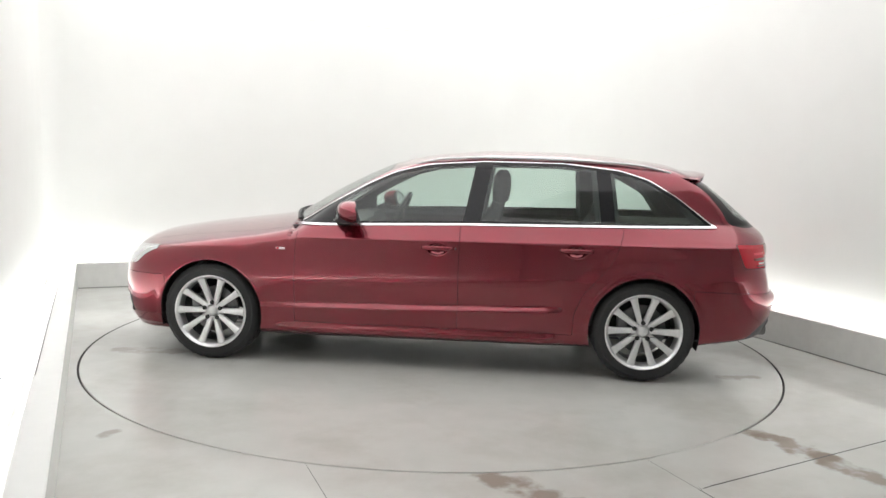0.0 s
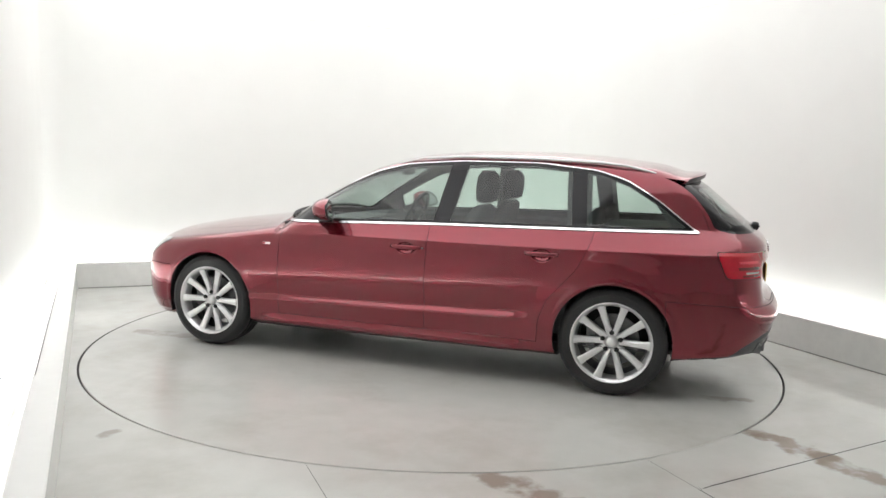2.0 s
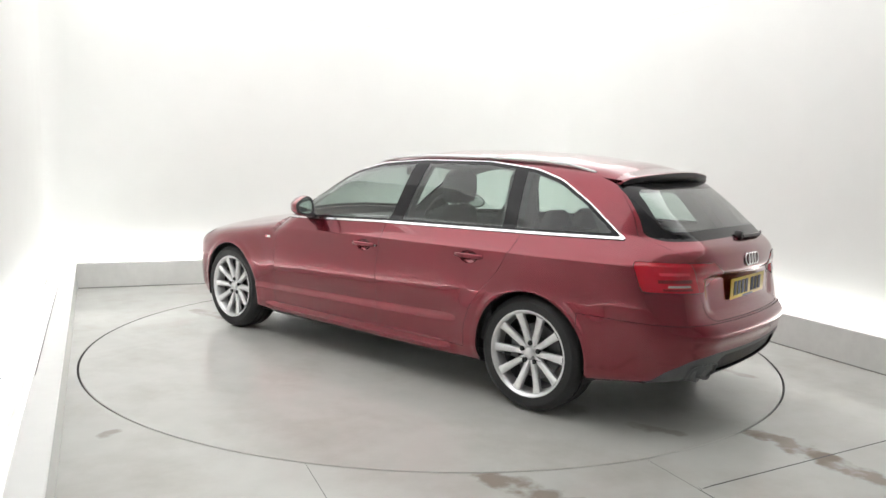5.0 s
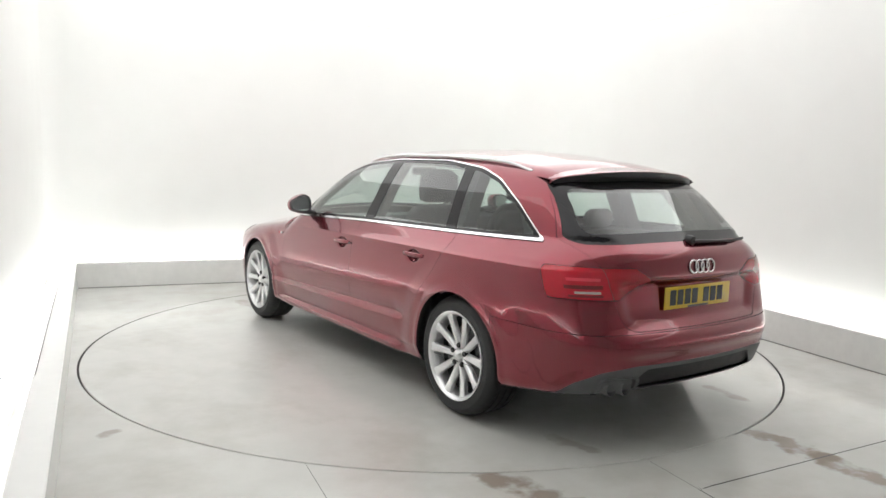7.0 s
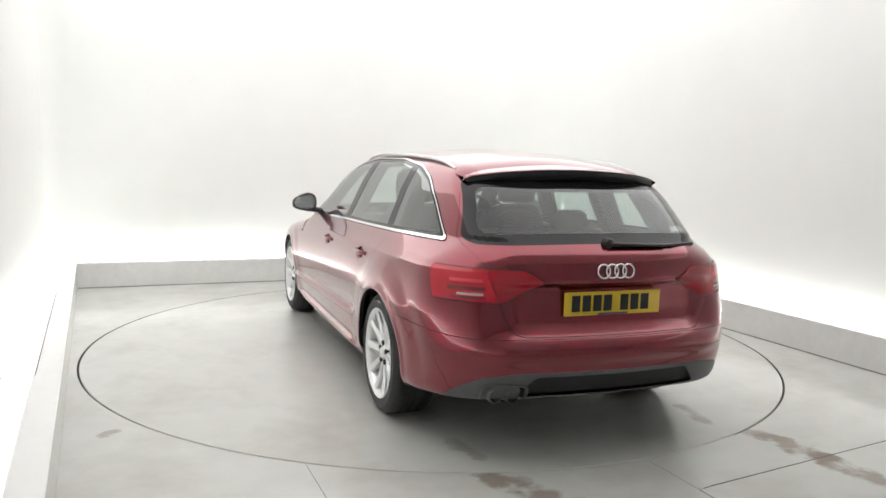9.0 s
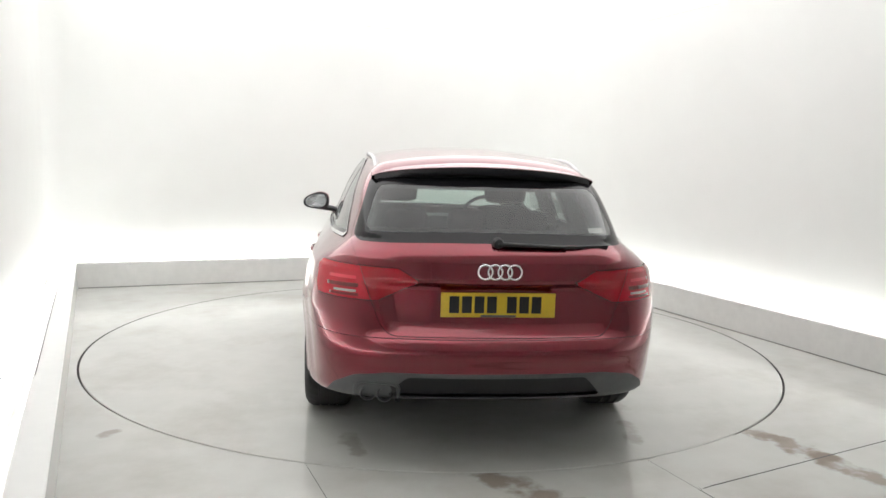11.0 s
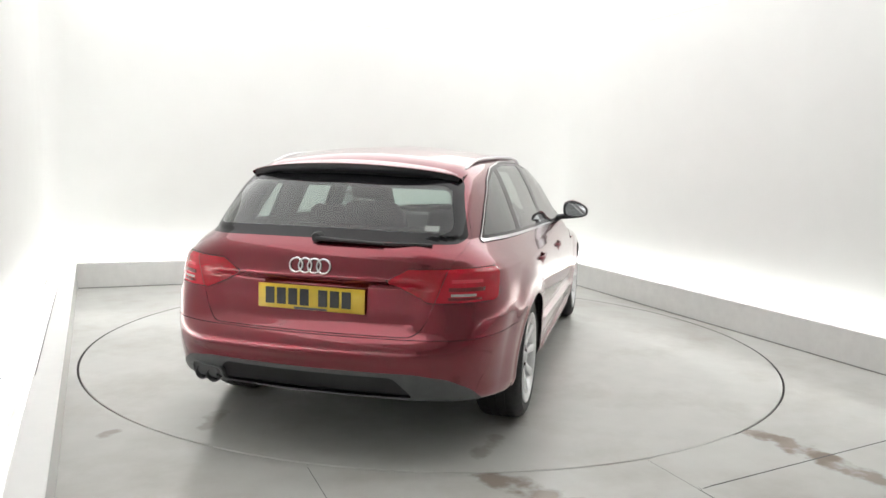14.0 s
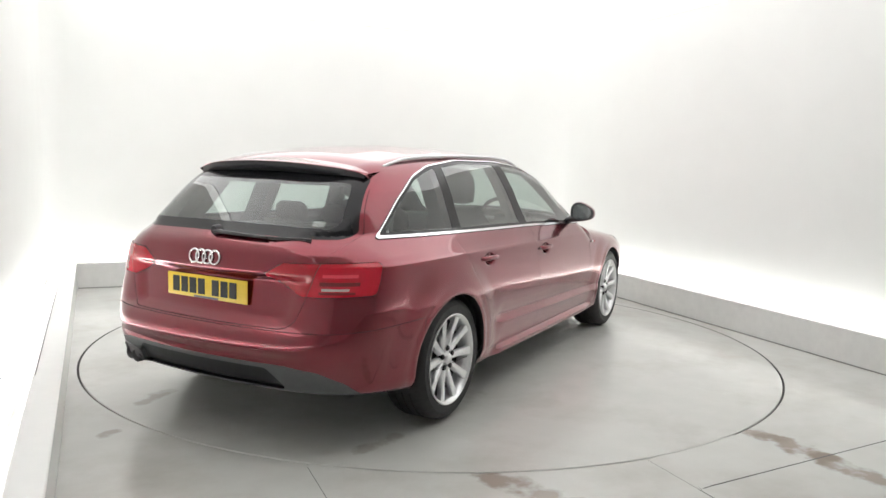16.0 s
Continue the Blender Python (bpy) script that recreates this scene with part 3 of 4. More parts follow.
def bonnet(p):
    x, y = p[:, 0], np.abs(p[:, 1])
    f = np.maximum(y - (0.70 - 0.14 * np.clip(x - 1.0, 0, 2)), 1.0 - 0.30 * y * y - x)
    return np.where(p[:, 2] > 0.6, np.maximum(f, x - 2.16 + 0.42 * y * y), 1.0)


def front_bumper(p):
    return np.maximum(1.72 - p[:, 0], p[:, 2] - 0.56 - 0.12 * np.clip((0.75 - np.abs(p[:, 1])) / 0.2, 0, 1))


def head_lamp(p):
    x, y, z = p[:, 0], np.abs(p[:, 1]), p[:, 2]
    f = smax(np.abs(z - 0.652 - 0.10 * (y - 0.5)) - 0.064, np.abs(y - 0.63) - 0.18, 0.03)
    return np.maximum(f, 1.8 - x)


def intake(p):
    y, z = np.abs(p[:, 1]), p[:, 2]
    f = smax(np.abs(z - 0.335) - 0.062, np.abs(y - 0.60) - 0.16, 0.04)
    return np.maximum(f, 1.75 - p[:, 0])


def grille(p):
    y, z = np.abs(p[:, 1]), p[:, 2]
    f = smax(np.abs(z - 0.47) - 0.20, y - 0.30 - 0.25 * (z - 0.47), 0.04)
    return np.maximum(f, 1.9 - p[:, 0])


def shifted(f, d):
    return lambda p: f(p) + d


car = tagged(new("estate_car"), "dark red metallic estate car with silver wheels on the turntable", "car")


FITTED = {}


def build_body():
    sheet = body_sheet()
    gap = 0.0014
    for size in (1.5, 1.15, 0.85, 0.5):
        sheet.cut(handle_dish(size))
    for level in (0.215, 0.232, 0.26, 0.283, 0.30, 0.383, 0.394, 0.404, 0.414, 0.425, 0.436, 0.53, 0.55, 0.565, 0.58, 0.597, 0.615, 0.632, 0.65, 0.845, 0.858, 0.87, 0.882):
        sheet.cut(side_line(level))
    for size in (0.36, 0.378, 0.41, 0.56):
        sheet.cut(lambda p: np.minimum(np.hypot(p[:, 0] - AXLE, p[:, 2] - WHEEL_R), np.hypot(p[:, 0] + AXLE, p[:, 2] - WHEEL_R)) - size)
    for f in (arch, dlo, trim_edge, shifted(dlo, 0.016), pillar_b, pillar_c, mirror_sail, rear_glass, shifted(rear_glass, 0.045), windscreen, shifted(windscreen, 0.02),
              tail_lamp, shifted(tail_lamp, -0.004), diffuser, vent, head_lamp, grille, intake):
        sheet.cut(f)
    for f in (door_front_edge, door_mid_edge, door_rear_edge, door_foot, hatch, rear_bumper, bonnet, front_bumper):
        sheet.cut(shifted(f, gap)), sheet.cut(shifted(f, -gap))
    # draw every corner onto the true surface
    slope = np.stack([body_field(sheet.v + d) - body_field(sheet.v - d) for d in np.eye(3) * 0.002], 1) / 0.004
    sheet.v = sheet.v - slope * (body_field(sheet.v) / np.maximum((slope ** 2).sum(1), 0.2))[:, None]
    c = sheet.v[sheet.t].mean(1)
    left = c[:, 1] > 0
    normals = body_normal(sheet.v)
    todo = np.ones(len(c), bool)
    todo &= ~((arch(c) < 0) & (np.abs(c[:, 1]) > 0.55))
    todo &= (c[:, 2] > BELLY(c[:, 0]) + 0.004) | (np.abs(c[:, 1]) > 0.5) | (c[:, 0] < -1.9) | (c[:, 0] > 1.8)
    shell = []

    def emit(name, mask, mat, label="", push=0.0, solid=True, sides=False, parent=None):
        nonlocal todo
        mask = mask & todo
        todo &= ~mask
        made = []
        for side in ((left, ~left) if sides else (mask,)):
            m = mask & side
            if not m.any():
                continue
            used, tris = sheet.pick(m)
            made.append(part_arrays(name, sheet.v[used] + normals[used] * push, tris, mat, parent or car, label, True, normals[used]))
        if solid:
            shell.append(mask)
        return made

    d, rg, ws = dlo(c), rear_glass(c), windscreen(c)
    pb, pc = pillar_b(c), pillar_c(c)
    emit("window_trim", (d > 0) & (trim_edge(c) < 0) & (c[:, 0] < 0.84), CHROME, "bright aluminium window trim", 0.005, sides=True)
    emit("window_frame", (d < 0) & ((d > -0.016) | (mirror_sail(c) > 0)), GLOSS_BLACK, "black window frame", 0.001, sides=True)
    emit("centre_pillar", (d < 0) & (pb < 0), GLOSS_BLACK, "gloss black door pillar", 0.002, sides=True)
    emit("rear_pillar", (d < 0) & (pc < 0), GLOSS_BLACK, "gloss black pillar between the rear panes", 0.001, sides=True)
    glass = emit("front_window", (d < 0) & (c[:, 0] > -0.3), GLASS, "clear green-tinted pane", 0, False, True)
    glass += emit("rear_window", (d < 0) & (c[:, 0] > -1.16), GLASS, "clear green-tinted pane", 0, False, True)
    glass += emit("quarter_window", d < 0, GLASS, "clear green-tinted pane", 0, False, True)
    emit("tailgate_window_border", (rg < 0) & (rg > -0.045), GLOSS_BLACK, "black border of the rear pane")
    glass += emit("tailgate_window", rg < 0, DARK_GLASS, "clear green-tinted rear pane", 0, False)
    emit("windscreen_border", (ws < 0) & (ws > -0.02), GLOSS_BLACK)
    glass += emit("windscreen", ws < 0, GLASS, "clear windscreen", 0, False)
    tl, hg = tail_lamp(c), hatch(c)
    emit("lamp_joint", (tl > 0) & (tl < 0.004), BLACK, "", -0.004, sides=True)
    FITTED["inner"] = emit("tail_lamp_inner", (tl < 0) & (hg < -gap), DEEP_LENS, "red tail lamp on the tailgate", 0.003, sides=True)
    FITTED["lamp"] = emit("tail_lamp", (tl < 0) & (hg > gap), RED_LENS, "red tail lamp with a clear reversing strip", 0.003, sides=True)
    emit("vent_mesh", vent(c) < 0, MESH, "black mesh insert", -0.015)
    emit("rear_diffuser", diffuser(c) < 0, GREY_PLASTIC, "dark grey lower bumper trim", 0.0)
    FITTED["headlight"] = emit("headlight", head_lamp(c) < 0, HEAD_LENS, "clear headlight", 0.002, sides=True)
    emit("bumper_intake", intake(c) < 0, BLACK, "black air intake", -0.012, sides=True)
    FITTED["grille"] = emit("grille", grille(c) < 0, BLACK, "black radiator grille", -0.01)
    emit("belly", c[:, 2] < BELLY(c[:, 0]) + 0.012, BLACK, "black underside")
    emit("tailgate", hg < -gap, PAINT)
    todo &= hg > gap
    rb = rear_bumper(c)
    emit("rear_bumper", rb < -gap, PAINT)
    todo &= rb > gap
    bo = bonnet(c)
    emit("bonnet", bo < -gap, PAINT)
    todo &= bo > gap
    fb = front_bumper(c)
    emit("front_bumper", fb < -gap, PAINT)
    todo &= fb > gap
    a, b, r, foot = door_front_edge(c), door_mid_edge(c), door_rear_edge(c), door_foot(c)
    low = (np.abs(c[:, 1]) > 0.6) & (d > 0) & (c[:, 2] < SILL_LINE(c[:, 0]) + 0.01)
    emit("front_door", low & (a < -gap) & (b > gap) & (foot > gap), PAINT, sides=True)
    emit("rear_door", low & (b < -gap) & (r > gap) & (foot > gap), PAINT, sides=True)
    todo &= ~(low & (foot > -gap) & (foot < gap) & (a < 0) & (r > 0))
    todo &= ~(low & (foot > 0) & ((np.abs(a) < gap) | (np.abs(b) < gap) | (np.abs(r) < gap)))
    emit("sill", low & (a < 0) & (r > 0), PAINT, sides=True)
    emit("front_wing", (c[:, 0] > 0.84) & (np.abs(c[:, 1]) > 0.3), PAINT, sides=True)
    emit("nose_panel", c[:, 0] > 1.8, PAINT)
    emit("scuttle", c[:, 0] > 0.95, BLACK, "black scuttle panel below the windscreen")
    emit("windscreen_pillar", (c[:, 0] > 0.05) & (c[:, 2] > 0.9) & (np.abs(c[:, 1]) > 0.45), PAINT, sides=True)
    emit("body_side", (np.abs(c[:, 1]) > 0.56) | (c[:, 2] < 1.2), PAINT, sides=True)
    emit("roof", todo.copy(), PAINT)
    # the inner lining gives the shell its thickness and backs the joints
    everything = np.any(shell, axis=0) | ((np.abs(hg) < 2 * gap) | (np.abs(rb) < 2 * gap) | (np.abs(bo) < 2 * gap) | (np.abs(fb) < 2 * gap) | (low & ((np.abs(a) < 2 * gap) | (np.abs(b) < 2 * gap) | (np.abs(r) < 2 * gap) | (np.abs(foot) < 2 * gap))))
    used, tris = sheet.pick(everything)
    part_arrays("lining", sheet.v[used] - normals[used] * 0.022, tris[:, ::-1], LINING, car, "dark grey inner lining", True)
    for g in glass:
        g.visible_shadow = False


build_body()


# ---- wheels ----
def build_wheel():
    wheel = new("wheel")
    wheel.parent = car
    r, w = WHEEL_R, 0.118
    prof = [(0.232, -w + 0.012), (0.245, -w), (0.285, -w - 0.004), (0.308, -w + 0.01), (r - 0.004, -w + 0.03), (r, -w + 0.05)]
    for k in (-0.045, 0.0, 0.045):
        prof += [(r, k - 0.006), (r - 0.008, k - 0.005), (r - 0.008, k + 0.005), (r, k + 0.006)]
    prof += [(r, w - 0.05), (r - 0.004, w - 0.03), (0.308, w - 0.01), (0.285, w + 0.004), (0.245, w), (0.232, w - 0.012)]
    tread = lathe(prof, 108)
    for v in tread.verts:
        a = math.atan2(v.co.z, v.co.x) / (2 * math.pi) * 108
        if 0.04 < abs(v.co.y) < w - 0.02 and math.hypot(v.co.x, v.co.z) > r - 0.006 and round(a + abs(v.co.y) * 30) % 3 == 0:
            v.co.x *= 1 - 0.006 / r
            v.co.z *= 1 - 0.006 / r
    part("tyre", tread, RUBBER, wheel, "black road tyre", True, 35)
    rim = part("rim", lathe([(0.236, w - 0.006), (0.242, w + 0.003), (0.237, w + 0.005), (0.226, w - 0.004), (0.217, w - 0.022), (0.210, 0.04)], 72), ALLOY, wheel, "silver ten-spoke alloy wheel", True, 35)
    # the barrel's shade is put into its darker alloy colour
    part("barrel", lathe([(0.212, 0.045), (0.206, -0.02), (0.212, -w), (0.236, -w - 0.002)], 48), SHADED_ALLOY, rim, "inside of the wheel, its shade put into a darker colour", True, 60)
    # ten spokes, slightly dished and tapering to the rim
    for k in range(10):
        a = 2 * math.pi * k / 10
        bm = bmesh.new()
        rows = []
        for t in np.linspace(0, 1, 7):
            rad = 0.042 + (0.222 - 0.042) * t
            wide = 0.0165 + 0.0045 * t + 0.005 * max(0, t - 0.85) * 6
            y = w - 0.030 + 0.026 * t ** 1.5
            row = []
            for s, dy in ((-1, -0.03), (-1, -0.007), (-0.55, 0.0), (0.0, -0.002), (0.55, 0.0), (1, -0.007), (1, -0.03)):
                row.append(bm.verts.new((rad, y + dy, s * wide)))
            rows.append(row)
        for u, v in zip(rows, rows[1:]):
            for i in range(6):
                bm.faces.new((u[i], u[i + 1], v[i + 1], v[i]))
        bmesh.ops.recalc_face_normals(bm, faces=bm.faces)
        bmesh.ops.rotate(bm, verts=bm.verts, matrix=Matrix.Rotation(a, 3, "Y"))
        part("spoke", bm, ALLOY, rim, "", True, 50)
    part("hub", lathe([(0.0, w - 0.020), (0.030, w - 0.020), (0.034, w - 0.030), (0.046, w - 0.040), (0.060, w - 0.042), (0.063, w - 0.06)], 40), ALLOY, rim, "silver wheel hub", True, 50)
    part("hub_cap", lathe([(0.0, w - 0.012), (0.024, w - 0.013), (0.028, w - 0.019)], 28), ALLOY, rim, "round hub cap", True, 60)
    for k in range(5):
        a = 2 * math.pi * (k + 0.25) / 5
        bolt = lathe([(0, w - 0.021), (0.011, w - 0.021), (0.0145, w - 0.026), (0.0145, w - 0.045)], 12)
        bmesh.ops.translate(bolt, verts=bolt.verts, vec=(0.055 * math.cos(a), 0, 0.055 * math.sin(a)))
        part("bolt", bolt, BLACK, rim, "dark wheel bolt")
    part("brake_disc", lathe([(0.0, 0.03), (0.08, 0.03), (0.085, 0.02), (0.155, 0.02), (0.155, 0.0), (0.0, 0.0)], 48), STEEL, wheel, "steel brake disc", True, 40)
    part("brake_caliper", box((0.06, 0.07, 0.15), (0.125, 0.02, 0.02), 0.012), STEEL, wheel, "grey brake caliper", True)
    return wheel


def build_wheels():
    wheel = build_wheel()
    out = TRACK - 0.118
    spots = [(AXLE, out, 0), (-AXLE, out, 0), (AXLE, -out, 180), (-AXLE, -out, 180)]
    wheel.matrix_basis = pose(AXLE, out, WHEEL_R, 0, 0, 0)
    for x, y, turn in spots[1:]:
        copy_thing(wheel, pose(x, y, WHEEL_R, 0, 0, turn) @ pose(0, 0, 0, 0, 3 + 2 * x, 0))
    # arch liners
    for x in (AXLE, -AXLE):
        for s in (1, -1):
            bm = lathe([(0.352, 0.0), (0.352, 0.30), (0.05, 0.30)], 28, "Y", math.pi * 1.2)
            bmesh.ops.rotate(bm, verts=bm.verts, matrix=Matrix.Rotation(math.pi * 0.1, 3, "Y"))
            bmesh.ops.scale(bm, verts=bm.verts, vec=(1, -s, 1))
            bmesh.ops.translate(bm, verts=bm.verts, vec=(x, s * 0.862, WHEEL_R))
            part("arch_liner", bm, BLACK, car, "black wheel arch liner", True)


build_wheels()


# ---- what is fixed to the car's body ----
FOUND = {}


def meet(far, near, axis):
    """Where the way from near to far leaves the body, along one axis; kept for the other side."""
    key = (*far, *near)
    if key not in FOUND:
        FOUND[key] = float(spread(np.array([far]), np.array([near]), 1.0, 18)[0, axis])
    return FOUND[key]


def on_side(x, z):
    """The left side's half width at a place."""
    return meet((x, 1.1, z), (x, 0.4, z), 1)


def on_tail(y, z):
    return meet((-2.6, abs(y), z), (-1.4, abs(y), z), 0)


def on_roof(x, y):
    return meet((x, abs(y), 1.6), (x, abs(y), 0.8), 2)


def mirrored(bm, side):
    """The bmesh itself for the left side, its mirror image for the right."""
    if side < 0:
        bmesh.ops.scale(bm, verts=bm.verts, vec=(1, -1, 1))
        bmesh.ops.reverse_faces(bm, faces=bm.faces)
    return bm


def loft(rows, cap=True):
    """Skin closed rings of equal length."""
    bm = bmesh.new()
    rings = [[bm.verts.new(p) for p in row] for row in rows]
    n = len(rings[0])
    for a, b in zip(rings, rings[1:]):
        for i in range(n):
            bm.faces.new((a[i], a[(i + 1) % n], b[(i + 1) % n], b[i]))
    if cap:
        bm.faces.new(rings[0][::-1]), bm.faces.new(rings[-1])
    bmesh.ops.recalc_face_normals(bm, faces=bm.faces)
    return bm


def ring_points(centre, size, power=2.6, n=28, axis="x"):
    """A rounded rectangle across an axis."""
    out = []
    for k in range(n):
        a = 2 * math.pi * k / n
        c, s = math.cos(a), math.sin(a)
        u = math.copysign(abs(c) ** (2 / power), c) * size[0] / 2
        v = math.copysign(abs(s) ** (2 / power), s) * size[1] / 2
        d = {"x": (0, u, v), "y": (u, 0, v), "z": (u, v, 0)}[axis]
        out.append(tuple(centre[i] + d[i] for i in range(3)))
    return out


def build_door_handles():
    for x, z in HANDLES:
        for side in (1, -1):
            # a body-coloured bar that bridges the dish pressed into the door
            base = max(on_side(x - 0.10, z), on_side(x + 0.10, z))
            bar = loft([ring_points((x + 0.105 * t, base + 0.016 - 0.020 * abs(t) ** 4, z + 0.006), (0.020 - 0.006 * abs(t) ** 3, 0.027 - 0.007 * abs(t) ** 3), 2.8, 14) for t in np.linspace(-1, 1, 13)])
            handle = part("door_handle", mirrored(bar, side), PAINT, car, "body-coloured pull handle", True, 60)
            if x > -0.5:
                lock = lathe([(0.0, base + 0.011), (0.006, base + 0.011), (0.007, base + 0.004)], 14, "Y")
                bmesh.ops.translate(lock, verts=lock.verts, vec=(x - 0.118, 0, z + 0.005))
                part("lock", mirrored(lock, side), GREY_PLASTIC, handle, "small lock barrel", True)


def build_mirrors():
    def taper(v):
        """Turn a mirror's corner towards the driver and draw its outer end in."""
        out = v.co.y - 0.945
        v.co.x -= 0.30 * out
        v.co.z = 1.02 + (v.co.z - 1.02) * (1 - 3.4 * max(0.0, out + 0.02)) - 0.12 * max(0.0, out)

    for side in (1, -1):
        rows = []
        for t, w, h, dz in ((0.0, 0.186, 0.134, 0.0), (0.02, 0.196, 0.143, 0.0), (0.045, 0.194, 0.140, 0.001), (0.075, 0.172, 0.120, 0.003), (0.10, 0.13, 0.085, 0.006), (0.112, 0.07, 0.04, 0.008)):
            rows.append(ring_points((0.435 + t, 0.945 - 0.10 * t, 1.020 + dz), (w, h), 2.9, 30))
        shell = loft(rows)
        for v in shell.verts:
            taper(v)
        mirror = part("door_mirror", mirrored(shell, side), PAINT, car, "red door mirror with a black rim", True, 60)
        rim = loft([ring_points((0.432, 0.945, 1.020), (0.190, 0.137), 2.9, 30), ring_points((0.420, 0.945, 1.020), (0.186, 0.133), 2.9, 30), ring_points((0.418, 0.945, 1.020), (0.160, 0.108), 2.9, 30), ring_points((0.424, 0.945, 1.020), (0.156, 0.104), 2.9, 30)], False)
        for v in rim.verts:
            v.co.x += 0.2 * (v.co.z - 1.02)
            taper(v)
        part("rim", mirrored(rim, side), BLACK, mirror, "black mirror rim", True, 40)
        face = loft([ring_points((0.4225, 0.945, 1.020), (0.158, 0.106), 2.9, 30), ring_points((0.4255, 0.945, 1.020), (0.158, 0.106), 2.9, 30)])
        for v in face.verts:
            v.co.x += 0.2 * (v.co.z - 1.02)
            taper(v)
        part("mirror_glass", mirrored(face, side), MIRROR, mirror, "mirror glass")
        lower = loft([ring_points((0.505 + 0.04 * t, 0.93 - 0.14 * t, 0.972 - 0.025 * t), (0.085 + 0.03 * t, 0.05 - 0.01 * t), 2.4, 16, "y") for t in (0.0, 0.3, 0.6, 1.0)])
        part("mirror_foot", mirrored(lower, side), BLACK, mirror, "black mirror foot", True, 60)


def build_roof_rails():
    for side in (1, -1):
        xs = np.linspace(0.10, -1.58, 34)
        pts, rad = [], []
        for i, x in enumerate(xs):
            t = i / 33
            lift = 0.019 * min(1.0, math.sin(math.pi * min(max(t, 0.0), 1.0)) * 3.2)
            y = 0.56 - 0.05 * max(0, t - 0.6) - 0.03 * max(0, 0.3 - t)
            pts.append((x, side * y, on_roof(x, y) + lift - 0.004))
            rad.append(0.009 + 0.003 * min(1, 4 * min(t, 1 - t)))
        part("roof_rail", tube(pts, rad, 12, 0.85), RAIL, car, "silver roof rail", True, 60)


def build_spoiler():
    rows = []
    for t in np.linspace(-1, 1, 33):
        y = 0.565 * t
        edge = -1.872 + 0.12 * abs(t) ** 3.0
        z0 = 1.338 - 0.040 * t * t - 0.012 * abs(t) ** 8
        thick = 0.044 * (1 - 0.55 * abs(t) ** 6)
        front = -1.62
        zf = on_roof(front, y) - 0.002
        zm = on_roof(-1.74, y) + 0.006
        rows.append([(front, y, zf), (-1.74, y, zm), (-1.815 + 0.05 * abs(t) ** 3, y, (zm + z0) / 2 + 0.003), (edge + 0.010, y, z0), (edge, y, z0 - 0.004), (edge + 0.005, y, z0 - 0.010), (edge + 0.04, y, z0 - thick), (-1.775 + 0.05 * abs(t) ** 3, y, z0 - thick - 0.02), (-1.73, y, z0 - thick - 0.012)])
    top = part("roof_spoiler", loft(rows), PAINT, car, "red roof spoiler with a dark underside", True, 50)
    under = []
    for t in np.linspace(-0.97, 0.97, 25):
        y = 0.565 * t
        edge = -1.872 + 0.12 * abs(t) ** 3.0
        z0 = 1.338 - 0.040 * t * t - 0.012 * abs(t) ** 8
        thick = 0.044 * (1 - 0.55 * abs(t) ** 6)
        under.append([(edge + 0.003, y, z0 - 0.008), (edge + 0.010, y, z0 - 0.034), (edge + 0.038, y, z0 - thick - 0.008), (-1.775 + 0.05 * abs(t) ** 3, y, z0 - thick - 0.026), (-1.775 + 0.05 * abs(t) ** 3, y, z0 - thick - 0.012), (edge + 0.06, y, z0 - 0.02)])
    part("underside", loft(under), BLACK, top, "black spoiler underside", True, 50)


def build_plate():
    x = on_tail(0.0, 0.727) - 0.006
    plate = part("number_plate", box((0.006, 0.52, 0.111), (x - 0.002, 0, 0.727), 0.0025), YELLOW, car, "yellow rear number plate", True)
    # plain bars in place of the characters
    y = 0.222
    for k in range(7):
        part("bar", box((0.003, 0.044, 0.076), (x - 0.0062, y - 0.022, 0.729), 0.001), INK, plate, "plain black bar")
        y -= 0.0565 + (0.034 if k == 3 else 0)
    part("maker_strip", box((0.003, 0.16, 0.010), (x - 0.0062, 0.0, 0.678), 0.001), GREY_PLASTIC, plate, "small grey strip")


def build_badges():
    emblem = new("emblem")
    emblem.parent = car
    emblem["label"] = "four chrome rings"
    z = 0.877
    for k in range(4):
        y = 0.066 - 0.044 * k
        pts = [(on_tail(y + 0.0315 * math.cos(a), z + 0.0315 * math.sin(a)) - 0.005, y + 0.0315 * math.cos(a), z + 0.0315 * math.sin(a)) for a in np.linspace(0, 2 * math.pi, 33)]
        part("ring", tube(pts, 0.0052, 8), CHROME, emblem, "", True, 80)
    for side in (1, -1):
        y = on_side(0.935, 0.765)
        plaque = part("wing_badge", mirrored(box((0.060, 0.006, 0.016), (0.935, y + 0.002, 0.765), 0.002), side), CHROME, car, "small bright wing badge", True)
        part("badge_patch", mirrored(box((0.017, 0.003, 0.012), (0.953, y + 0.0055, 0.765), 0.001), side), RED_LENS, plaque, "small red patch")


